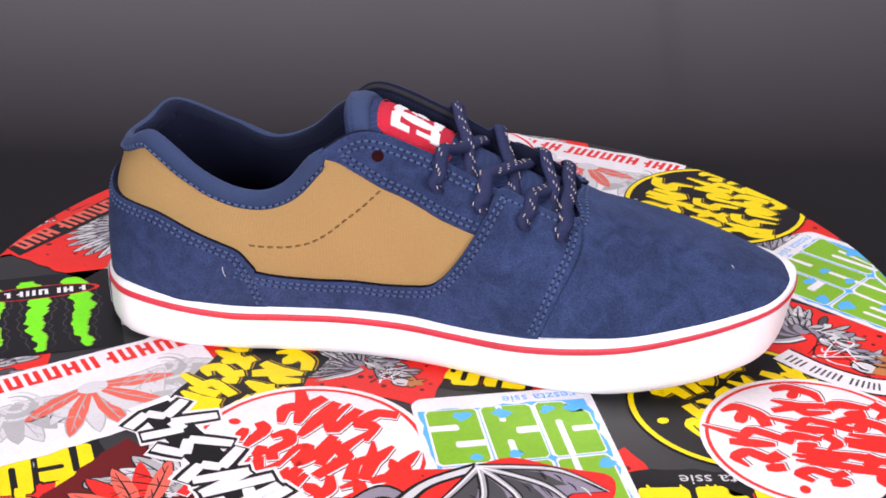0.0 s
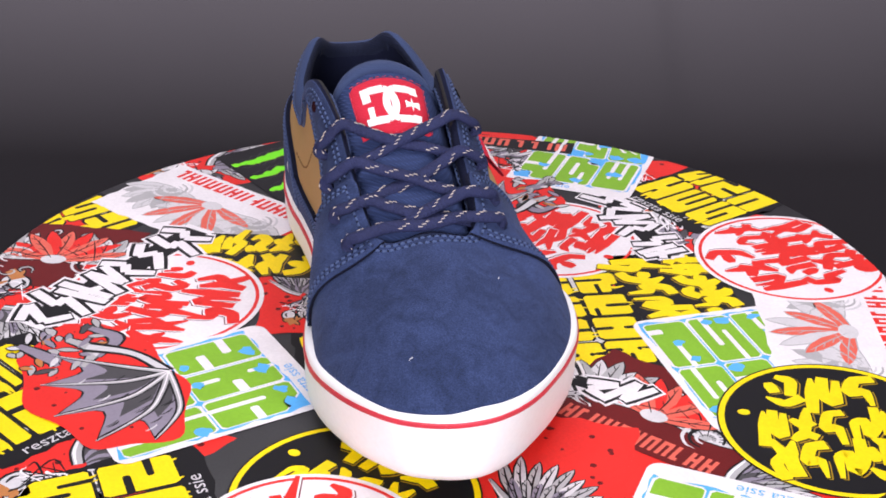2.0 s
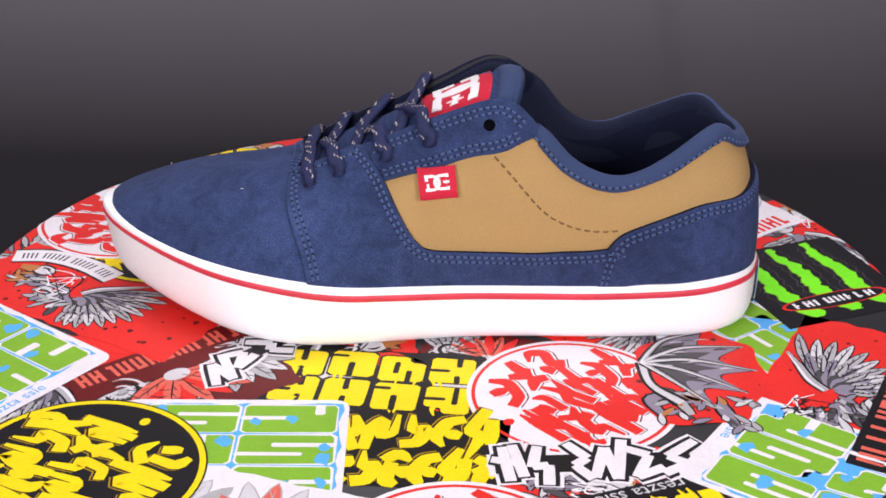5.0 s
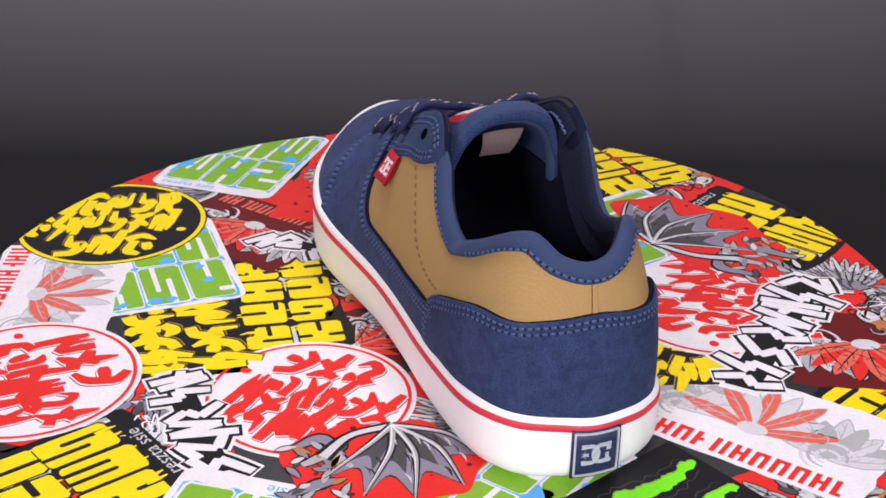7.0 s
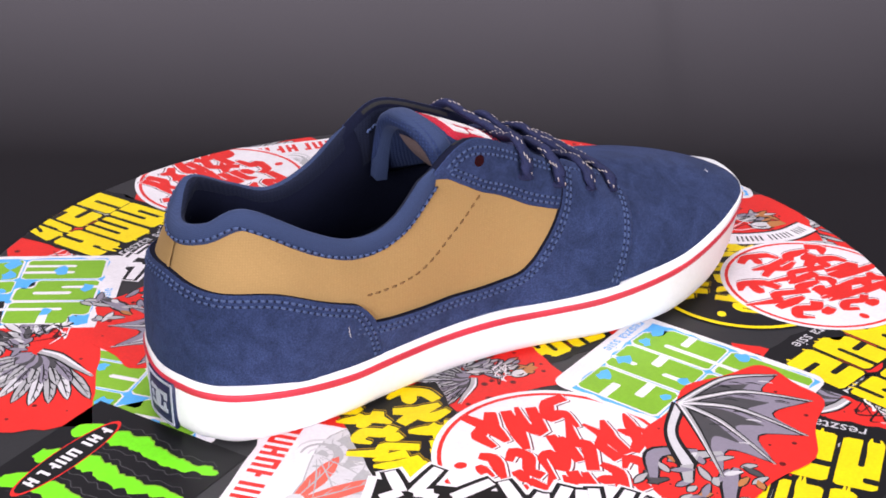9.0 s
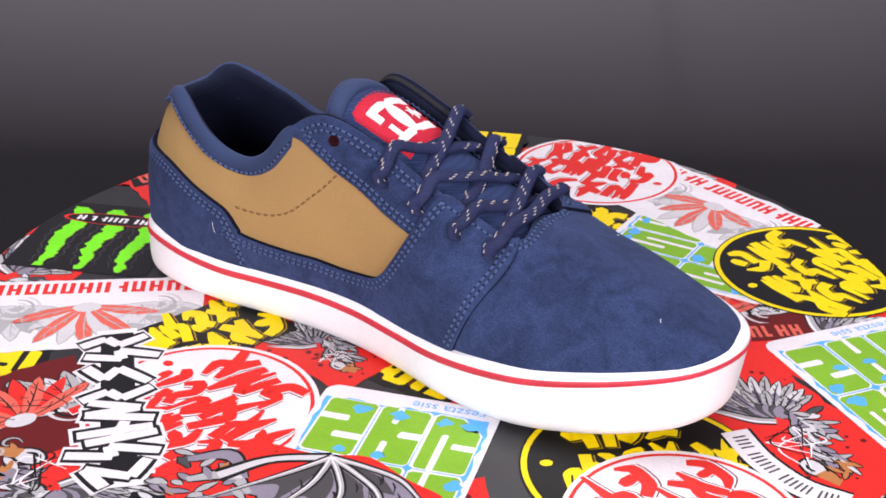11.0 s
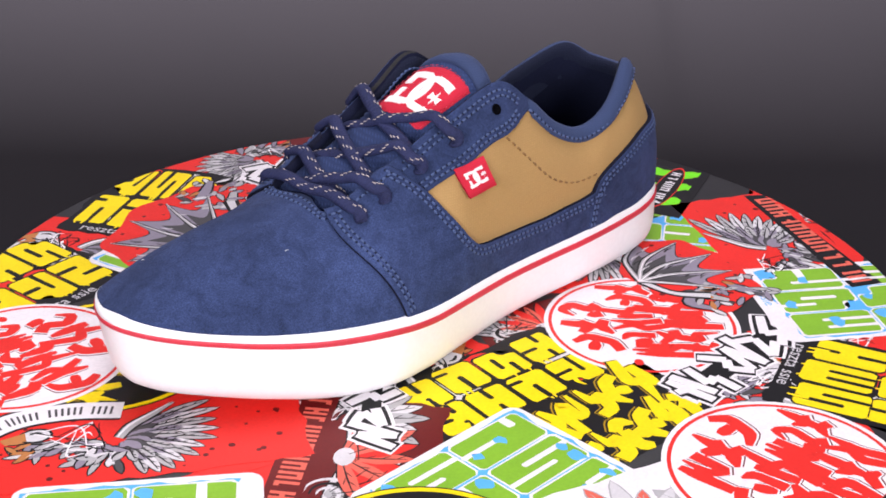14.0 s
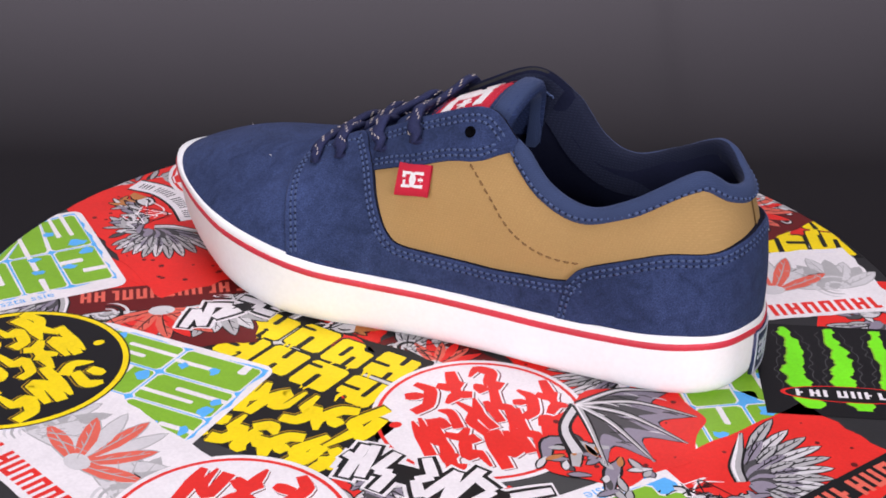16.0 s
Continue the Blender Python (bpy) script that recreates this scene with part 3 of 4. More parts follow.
def emblem(bm, place, thick):
    """Two interlocked white open rings with block ends and a small star."""
    band(bm, place, arc(-0.25, 0, 0.42, 0.68, -80, 80), 0.26, thick)
    band(bm, place, [(-0.95, 0.68), (-0.6, 0.68), (-0.18, 0.68)], 0.30, thick)
    band(bm, place, [(-0.80, 0.55), (-0.80, 0.2)], 0.28, thick)
    band(bm, place, [(-0.95, -0.68), (-0.6, -0.68), (-0.18, -0.68)], 0.30, thick)
    band(bm, place, [(-0.72, -0.55), (-0.72, -0.05)], 0.2, thick)
    t2 = thick * 0.8
    band(bm, place, arc(0.28, 0, 0.42, 0.68, 100, 260), 0.26, t2)
    band(bm, place, [(0.2, 0.68), (0.6, 0.68), (0.95, 0.68)], 0.30, t2)
    band(bm, place, [(0.84, 0.56), (0.84, 0.48)], 0.26, t2)
    band(bm, place, [(0.2, -0.68), (0.6, -0.68), (0.95, -0.68)], 0.30, t2)
    band(bm, place, [(0.84, -0.56), (0.84, -0.48)], 0.26, t2)
    star = []
    for k in range(12):
        r = 0.27 if k % 2 == 0 else 0.07
        star.append((0.74 + r * math.cos((k + 1) * math.pi / 6), r * 1.15 * math.sin((k + 1) * math.pi / 6)))
    flat_shape(bm, place, star, thick)


build_tongue()


def build_labels():
    # folded cloth tab on the inner side
    def place(x, y, o):
        a, b = (x + 1) / 2, (1 - y) / 2
        sa = (21.82 + 0.74 * a) * (1 - b) + (22.02 + 0.76 * a) * b
        ha = (0.735 - 0.045 * a) * (1 - b) + (0.545 - 0.03 * a) * b
        lift = 0.0016 + 0.0022 * b * b
        return Vector(surf(np.array(sa), np.array(ha), lift + o))
    bm = bmesh.new()
    X = np.linspace(-1, 1, 8)
    rows = [[place(x, y, o) for x in X] for y, o in ((1.0, -0.0012), (1.0, 0.0004), (0.5, 0.0006), (0, 0.0006), (-0.5, 0.0006), (-1, 0.0006), (-1.03, 0), (-1, -0.0006), (0, -0.0006), (1, -0.0012))]
    v = grid(bm, rows)
    bmesh.ops.recalc_face_normals(bm, faces=bm.faces)
    tab = part("side_tab", bm, RED_CLOTH, shoe, "folded red cloth tab with white emblem")
    bm = bmesh.new()
    emblem(bm, lambda x, y, o: place(x * 0.66, y * 0.62, 0.0006 + o), 0.0003)
    part("emblem", bm, WHITE_CLOTH, tab, smooth=False)
    # badge on the heel of the sole
    def bp(x, y, o):
        s = 0.05 - x * 0.72
        return Vector(sole_wall(np.array(s), 0.46 + y * 0.37, 0.0002 + o))
    bm = bmesh.new()
    k = 12
    sq = [(-1, -1), (1, -1), (1, 1), (-1, 1)]
    rows = [[bp(x, y, o) for y, o in ((-1, -0.0008), (-1, 0.0007), (-0.5, .0009), (0, 0.0009), (0.5, .0009), (1, 0.0007), (1, -0.0008))] for x in np.linspace(-1, 1, k)]
    v = grid(bm, rows)
    bm.faces.new(v[0]), bm.faces.new(v[-1])
    bmesh.ops.recalc_face_normals(bm, faces=bm.faces)
    badge = part("heel_badge", bm, NAVY_RUBBER, shoe, "navy rubber heel badge with white edge")
    bm = bmesh.new()
    for a, b in zip(sq, sq[1:] + sq[:1]):
        band(bm, lambda x, y, o: bp(x * 0.88, y * 0.88, 0.0009 + o), [(a[0] + (b[0] - a[0]) * f, a[1] + (b[1] - a[1]) * f) for f in np.linspace(0, 1, 7)], 0.09, 0.0004)
    emblem(bm, lambda x, y, o: bp(x * 0.62, y * 0.52, 0.0009 + o), 0.0004)
    part("emblem", bm, GREY_RUBBER, badge, "pale grey raised frame and emblem", smooth=False)


build_labels()


def hole(s, h):
    p, n, u = frame_at(np.array(s), np.array(h))
    return Vector(p), Vector(n), Vector(u)


# lace holes as (s, h) on the eyestays, from the top one down
OUTER_HOLES = [(6.98, .88), (7.98, .82), (8.90, .82), (9.85, .82), (10.75, .81)]
INNER_HOLES = [(22.96, .87), (22.0, .86), (21.0, .85), (20.0, .83), (19.25, .81)]


def build_laces():
    for k, (s, h) in enumerate(OUTER_HOLES + INNER_HOLES):
        p, n, u = hole(s, h)
        side = u.cross(n)
        bm = bmesh.new()
        o = 0.0015 if k % 5 < 3 else 0.0025
        g = 1.35 if k % 5 == 0 else 1.0
        turn = [side * math.cos(2 * math.pi * i / 14) + u * math.sin(2 * math.pi * i / 14) for i in range(14)]
        # capped disc on the suede; its dark colour paints the hole's inner shade
        rim = [[p + n * (o + d) + q * r for q in turn] for r, d in ((0.0013 * g, 0.0), (0.0014 * g, 0.0002), (0.0017 * g, 0.0002), (0.0019 * g, -0.0003))]
        v = grid(bm, rim, closed_b=True)
        bm.faces.new(v[0])
        bmesh.ops.recalc_face_normals(bm, faces=bm.faces)
        part("lace_hole", bm, RED_HOLE if k == 0 else HOLE_SHADE, shoe, "lace hole as a flat disc, its red backing painted dark with shade" if k == 0 else "lace hole as a flat disc with its shade painted black")

    def lace_line(frm, to, own_edge, far_edge, lift, far_top):
        """From a hole over its own edge, across the tongue and to the other side."""
        p, n, u = hole(*frm)
        e, en, eu = hole(*own_edge)
        q, qn, qu = hole(*far_edge)
        r, rn, ru = hole(*to)
        mid = (e + q) / 2 + Vector((0.001, 0, lift))
        pts = [p - n * 0.002, p + n * 0.0030 - u * 0.0006, p + n * 0.0046 + u * 0.0022, (p + e) / 2 + n * 0.0046 + u * 0.001, e + en * 0.002 + eu * 0.0038,
               e + (q - e) * 0.22 + Vector((0, 0, 0.0022 + lift * .5)), mid]
        if far_top:
            pts += [q + (e - q) * 0.22 + Vector((0, 0, 0.0022 + lift * .5)), q + qn * 0.002 + qu * 0.0038, (r + q) / 2 + rn * 0.0046 + ru * .001,
                    r + rn * 0.0046 + ru * 0.0022, r + rn * 0.0030 - ru * 0.0006, r - rn * 0.002]
        else:
            pts += [e + (q - e) * 0.72 + Vector((0, 0, -0.0015)), q - qn * 0.0035 - qu * 0.003, r - rn * 0.0045]
        return smooth_line([tuple(x) for x in pts], 260)

    def make(line, phase):
        bm = bmesh.new()
        ups = []
        for i, p in enumerate(line):
            ups.append((0.35, (p[1] + 0.0105) * 9, 1))
        tube(bm, line, 0.0030, 14, flat=0.60, ups=ups, swell=[1 + 0.05 * math.cos(i * math.pi / 2) for i in range(len(line))])
        bmesh.ops.recalc_face_normals(bm, faces=bm.faces)
        ob = part("lace", bm, LACE, shoe, "round navy lace with beige flecks")
        c = np.concatenate([[0], np.cumsum(np.linalg.norm(np.diff(line, axis=0), axis=1))])
        bm = bmesh.new()
        d, k = 0.002 + phase, 0
        while d < c[-1] - 0.004:
            ang = (k * 2.4 + phase * 900) % 2.2 + 0.45
            for j in range(3):
                a, b = d + j * 0.0016, d + j * 0.0016 + 0.0017
                pos = [Vector([np.interp(x, c, line[:, i]) for i in range(3)]) for x in (a, (a + b) / 2, b)]
                t = (pos[2] - pos[0]).normalized()
                up = Vector([np.interp(a, c, np.array(ups)[:, i]) for i in range(3)])
                sd = t.cross(up).normalized()
                up = sd.cross(t)
                an = ang + j * 0.38
                ofs = sd * math.cos(an) * 0.0031 + up * math.sin(an) * 0.00185
                tube(bm, [q + ofs * f for q, f in zip(pos, (0.95, 1.03, 0.95))], 0.00024, 5, ups=[up] * 3)
            d += 0.0082
            k += 1
        part("fleck", bm, FLECK, ob)["kind"] = "stuff"

    R, L = OUTER_HOLES, INNER_HOLES
    eo = lambda k, d=0.0: (R[k][0] + 0.36 + d, 1.0)
    ei = lambda k, d=0.0: (L[k][0] - 0.33 - d, 1.0)
    for k in (1, 2, 3):
        make(lace_line(R[k], L[k + 1], eo(k), ei(k + 1, -0.3), 0.0016 if k == 2 else -0.0004, False), 0.001 * k)
        make(lace_line(L[k], R[k + 1], ei(k), eo(k + 1, -0.3), -0.0004 if k == 2 else 0.0016, False), 0.0035 + 0.0013 * k)
    make(lace_line(R[4], L[4], eo(4), ei(4), 0.003, True), 0.002)


build_laces()

# ---- stickers on the tabletop ----
def ink(name, colour, **kw):
    return shader(name, colour, kw.pop("rough", 0.38), spec=0.2, scale=700, vary=0.05, blotch=60, blotch_vary=0.05, bump=0.04, depth=0.0002, **kw)


INK = {"white": ink("white_vinyl", (0.80, 0.76, 0.785)), "black": ink("black_vinyl", (0.008, 0.008, 0.009)), "red": ink("red_vinyl", (0.74, 0.026, 0.020)),
       "dred": ink("dark_red_vinyl", (0.13, 0.008, 0.008)), "yellow": ink("yellow_vinyl", (0.90, 0.68, 0.004)), "gold": ink("gold_vinyl", (0.42, 0.25, 0.01)),
       "green": ink("green_vinyl", (0.22, 0.45, 0.03)), "blue": ink("blue_vinyl", (0.10, 0.42, 0.85)), "grey": ink("grey_vinyl", (0.42, 0.41, 0.42)),
       "pale": ink("pale_grey_vinyl", (0.62, 0.60, 0.62)), "dgrey": ink("dark_grey_vinyl", (0.07, 0.067, 0.072)), "lime": ink("lime_vinyl", (0.19, 0.80, 0.015)),
       "coral": ink("coral_vinyl", (0.72, 0.13, 0.09)), "plum": ink("plum_grey_vinyl", (0.26, 0.23, 0.29)), "amber": ink("amber_vinyl", (0.48, 0.19, 0.06))}
INKS = list(INK)
LAID = []  # what lies where: x, y, reach, level


class Sheet:
    """One sticker: a thin plate, and the print on it."""

    def __init__(self, kind, cx, cy, rot, outline, colour, label):
        self.c, self.a = (cx, cy), math.radians(rot)
        self.reach = max(math.hypot(x, y) for x, y in outline) * 0.8
        over = [lv for x, y, r, lv in LAID if math.hypot(x - cx, y - cy) < r + self.reach]
        self.level = max(over) + 1 if over else 0
        LAID.append((cx, cy, self.reach, self.level))
        self.z = 0.00004 + self.level * 0.00008
        self.bm, self.n = bmesh.new(), 0
        bm = bmesh.new()
        pts = self.fine(outline)
        top, low = ([bm.verts.new(self.at(x, y, z)) for x, y in pts] for z in (self.z, self.z - 0.00006))
        f = bm.faces.new(top)
        for i in range(len(pts)):
            bm.faces.new([low[i], low[(i + 1) % len(pts)], top[(i + 1) % len(pts)], top[i]])
        bmesh.ops.triangulate(bm, faces=[f])
        self.ob = part("sticker", bm, INK[colour], turntable, label, smooth=False)
        self.outline = outline

    def at(self, x, y, z):
        c, s = math.cos(self.a), math.sin(self.a)
        u, v = self.c[0] + x * c - y * s, self.c[1] + x * s + y * c
        k = min(1.0, 222.3 / (math.hypot(u, v) + 1e-9))
        return (u * k / 1000, v * k / 1000, z)

    @staticmethod
    def fine(pts, step=3.0):
        out = []
        for (x0, y0), (x1, y1) in zip(pts, list(pts[1:]) + [pts[0]]):
            n = max(1, int(math.hypot(x1 - x0, y1 - y0) / step))
            out += [(x0 + (x1 - x0) * i / n, y0 + (y1 - y0) * i / n) for i in range(n)]
        return out

    def poly(self, pts, colour, layer=1):
        """A printed patch."""
        if len(pts) < 3:
            return
        self.n += 1
        z = self.z + layer * 0.000014 + (self.n % 13) * 0.000001
        f = self.bm.faces.new([self.bm.verts.new(self.at(x, y, z)) for x, y in pts])
        f.material_index = INKS.index(colour)

    def stroke(self, path, width, colour, layer=1, n=None, taper=(0.5, 1, 0.35), sharp=False):
        """A brush stroke that swells and tapers."""
        q = smooth_line(path, n or max(4, 4 * len(path)))
        if sharp:
            p = np.asarray(path, float)
            k = np.linspace(0, len(p) - 1, n)
            q = 0.72 * np.stack([np.interp(k, np.arange(len(p)), p[:, i]) for i in (0, 1)], 1) + 0.28 * q
        m = len(q)
        d = np.gradient(q, axis=0)
        d /= np.linalg.norm(d, axis=1, keepdims=True) + 1e-9
        w = np.interp(np.linspace(0, 1, m), np.linspace(0, 1, len(taper)), taper) * width / 2
        nn = np.stack([-d[:, 1], d[:, 0]], 1) * w[:, None]
        a, b = q + nn, q - nn
        self.n += 1
        z = self.z + layer * 0.000014 + (self.n % 13) * 0.000001
        rise = 0.0000009 / m
        va = [self.bm.verts.new(self.at(*p, z + i * rise)) for i, p in enumerate(a)]
        vb = [self.bm.verts.new(self.at(*p, z + i * rise)) for i, p in enumerate(b)]
        for i in range(m - 1):
            f = self.bm.faces.new([vb[i], vb[i + 1], va[i + 1], va[i]])
            f.material_index = INKS.index(colour)

    def done(self):
        big = [f for f in self.bm.faces if len(f.verts) > 4]
        bmesh.ops.triangulate(self.bm, faces=big)
        for f in self.bm.faces:
            f.normal_update()
            if f.normal.z < 0:
                f.normal_flip()
        if self.bm.faces:
            part("print", self.bm, list(INK.values()), self.ob, smooth=False)
        return self.ob


def disc_of(r, n=56, ry=None):
    return [(r * math.cos(2 * math.pi * k / n), (ry or r) * math.sin(2 * math.pi * k / n)) for k in range(n)]


def box_of(w, h, r=0.0, rag=0.0, rng=None):
    """A rectangle, with round or ragged corners and sides."""
    if r:
        out = []
        for cx, cy, a in ((w / 2 - r, h / 2 - r, 0), (-w / 2 + r, h / 2 - r, 90), (-w / 2 + r, -h / 2 + r, 180), (w / 2 - r, -h / 2 + r, 270)):
            out += [(cx + r * math.cos(math.radians(a + 15 * k)), cy + r * math.sin(math.radians(a + 15 * k))) for k in range(7)]
        return out
    pts = [(w / 2, h / 2), (-w / 2, h / 2), (-w / 2, -h / 2), (w / 2, -h / 2)]
    if rag:
        return [(x + rng.uniform(-rag, rag), y + rng.uniform(-rag, rag)) for x, y in Sheet.fine(pts, 6)]
    return pts


# heavy brush forms in a unit cell: strokes as paths
BRUSH = [[[(0.1, 1.0), (0.34, 0.45), (0.18, -0.1)], [(0.5, 1.1), (0.82, 0.62), (0.5, 0.35), (0.95, -0.1)]],
         [[(0.95, 1.0), (0.4, 0.86), (0.12, 0.35), (0.5, 0.02)], [(0.4, 0.5), (0.98, 0.4)]],
         [[(0.12, 0.1), (0.18, 0.92), (0.55, 0.62), (0.5, 0.0)], [(0.82, 1.3), (0.84, 0.05)]],
         [[(-0.02, 0.75), (0.45, 1.02), (1.0, 0.78)], [(0.32, 0.7), (0.30, 0.1), (0.75, -0.06)], [(0.74, 0.6), (0.95, 0.2)]],
         [[(0.15, 0.04), (0.72, 0.12), (0.9, 0.6), (0.42, 0.52), (0.25, 1.05)]],
         [[(0.05, 0.9), (0.5, 0.78), (0.95, 1.02)], [(0.15, 0.36), (0.55, 0.5), (0.98, 0.3)], [(0.52, 0.8), (0.36, -0.12)]],
         [[(0.12, -0.1), (0.08, 0.6), (0.42, 0.95), (0.5, 0.4), (0.9, 0.5), (0.86, 1.15)]],
         [[(0.5, 1.3), (0.14, 0.52), (0.56, 0.34), (0.28, -0.42)], [(0.76, 0.95), (0.92, 0.08)]],
         [[(0.1, 0.95), (0.45, 0.7), (0.2, 0.3), (0.6, 0.02), (0.95, 0.3)], [(0.7, 1.0), (0.9, 0.62)]]]


def brush_row(sh, x, y, w, h, n, rng, colour, shade, layer, thick=0.28, tilt=0.10):
    """A row of brush forms; each has a thin shadow line beside it."""
    gw = w / n
    picks = rng.sample(range(len(BRUSH)), n)
    under = "white" if colour == "red" else "black"
    for k in range(n):
        hh = h * rng.uniform(0.94, 1.12)
        ox, oy = x + k * gw, y + tilt * (k - n / 2) * gw + rng.uniform(-0.04, 0.04) * h
        for path in BRUSH[picks[k]]:
            q = [(ox + gw * (0.90 * px + 0.16 * (py - 0.5)), oy + hh * py) for px, py in path]
            t = max(gw, h * 0.72) * thick * rng.uniform(0.95, 1.15)
            tp = rng.choice(((0.9, 1.1, 1.05, 0.35), (0.5, 1.1, 1.1, 0.8), (0.9, 1.0, 1.1, 0.6), (1.1, 1.0, 1.0, 0.25)))
            m = max(6, 4 * len(path) - 2)
            for col, wide, d, ly in ((shade, 0.5, -1.0, 0), (under, 0.4, -0.55, 1), (colour, 0.0, 0.0, 2)):
                sh.stroke([(a + d, b - d) for a, b in q], t + wide, col, layer + ly, n=m, taper=tp, sharp=True)


# heavy poster blocks in a unit cell: a solid outline, and the slits cut into it
FULL = [(0, 0), (1, 0), (1, 1), (0, 1)]
BLOCK = [(FULL, [(.42, .58, .56, 1.1), (.42, -.1, .56, .34)]), (FULL, [(.28, .34, .41, 1.1), (.60, -.1, .73, .68)]), (FULL, [(-.1, .60, .58, .71), (.42, .28, 1.1, .39)]),
         (FULL, [(.40, -.1, .54, .56), (-.1, .76, .36, .87)]), (FULL, [(.27, .36, .40, 1.1), (.61, .36, .74, 1.1)]),
         ([(0, 0), (1, 0), (1, .78), (.62, .78), (.62, 1), (0, 1)], [(.30, .30, .43, .78), (.60, -.1, .73, .45)]),
         ([(0, .22), (.4, .22), (.4, 0), (1, 0), (1, 1), (0, 1)], [(-.1, .48, .46, .59), (.60, .34, .73, 1.1)]),
         (FULL, [(-.1, .42, .44, .54), (.56, .64, .69, 1.1), (.56, -.1, .69, .30)])]


def worn(pts, rng, amount):
    """An outline with cut corners and slightly uneven sides."""
    out = []
    n = len(pts)
    for k, (x, y) in enumerate(pts):
        (ax, ay), (bx, by) = pts[k - 1], pts[(k + 1) % n]
        for ox, oy in ((ax, ay), (bx, by)):
            d = math.hypot(ox - x, oy - y)
            f = min(0.3, amount / d)
            out.append((x + (ox - x) * f + rng.uniform(-.22, .22) * amount, y + (oy - y) * f + rng.uniform(-.22, .22) * amount))
    return out


def block_form(sh, x, y, w, h, rng, colour, line, layer, which=None, grow=1.0):
    """One poster block in colour, edged and slit with line."""
    shape, slits = BLOCK[which if which is not None else rng.randrange(len(BLOCK))]
    pts = [(x + a * w, y + b * h) for a, b in shape]
    cx, cy = x + w / 2, y + h / 2
    sh.poly(worn([(a + math.copysign(grow, a - cx), b + math.copysign(grow, b - cy)) for a, b in pts], rng, 1.8), line, layer)
    sh.poly(worn(pts, rng, 1.6), colour, layer + 1)
    for x0, y0, x1, y1 in slits:
        x0, x1, y0, y1 = (min(max(v, -.03), 1.03) for v in (x0, x1, y0, y1))
        sh.poly(worn([(x + x0 * w, y + y0 * h), (x + x1 * w, y + y0 * h), (x + x1 * w, y + y1 * h), (x + x0 * w, y + y1 * h)], rng, 0.8), line, layer + 2)


def bar_row(sh, x, y, w, h, n, rng, colour, layer):
    """Unreadable small lettering as plain bars."""
    gw = w / n
    for k in range(n):
        a = x + k * gw
        sh.poly([(a, y), (a + gw * 0.28, y), (a + gw * 0.28, y + h), (a, y + h)], colour, layer)
        if rng.random() < 0.75:
            sh.poly([(a + gw * 0.5, y), (a + gw * 0.76, y), (a + gw * 0.76, y + h), (a + gw * 0.5, y + h)], colour, layer)
        if rng.random() < 0.8:
            b = y + h * rng.choice((0.0, 0.4, 0.78))
            sh.poly([(a + gw * 0.28, b), (a + gw * 0.5, b), (a + gw * 0.5, b + h * 0.22), (a + gw * 0.28, b + h * 0.22)], colour, layer)


def words(sh, text, x, y, size, colour, layer, turn=0.0):
    """Small readable lettering."""
    cu = bpy.data.curves.new("lettering", "FONT")
    cu.body, cu.size, cu.fill_mode, cu.resolution_u = text, size, "FRONT", 2
    ob = bpy.data.objects.new("lettering", cu)
    me = bpy.data.meshes.new_from_object(ob)
    c, s = math.cos(turn), math.sin(turn)
    z = sh.z + layer * 0.000014
    vs = [sh.bm.verts.new(sh.at(x + v.co.x * c - v.co.y * s, y + v.co.x * s + v.co.y * c, z)) for v in me.vertices]
    for p in me.polygons:
        try:
            f = sh.bm.faces.new([vs[i] for i in p.vertices])
            f.material_index = INKS.index(colour)
        except ValueError:
            pass
    bpy.data.objects.remove(ob)
    bpy.data.curves.remove(cu)
    bpy.data.meshes.remove(me)


def round_sticker(cx, cy, r, rot, seed, dark=False):
    rng = random.Random(seed)
    if dark:
        sh = Sheet("round", cx, cy, rot, disc_of(r), "black", "round black sticker with yellow ring and brush lettering")
        ring_c, txt, shade = "yellow", "yellow", "gold"
    else:
        sh = Sheet("round", cx, cy, rot, disc_of(r), "white", "round white sticker with red ring and brush lettering")
        ring_c, txt, shade = "red", "red", "dred"
    ro, ri = (r * 0.985, r * 0.935) if dark else (r * 0.955, r * 0.92)
    o, i = disc_of(ro), disc_of(ri)
    for k in range(len(o)):
        m = (k + 1) % len(o)
        sh.poly([o[k], o[m], i[m], i[k]], ring_c, 1)
    brush_row(sh, -r * 0.66, r * 0.24, r * 1.32, r * 0.46, 5, rng, txt, shade, 1, 0.33)
    brush_row(sh, -r * 0.86, -r * 0.25, r * 1.54, r * 0.44, 6, rng, txt, shade, 1, 0.32)
    brush_row(sh, -r * 0.46, -r * 0.76, r * 1.02, r * 0.42, 3, rng, txt, shade, 1, 0.33)
    sh.poly([(r * 0.76 + 2.7 * math.cos(a), -r * 0.16 + 2.2 * math.sin(a)) for a in (k * 0.7 for k in range(9))], txt, 3)
    return sh.done()


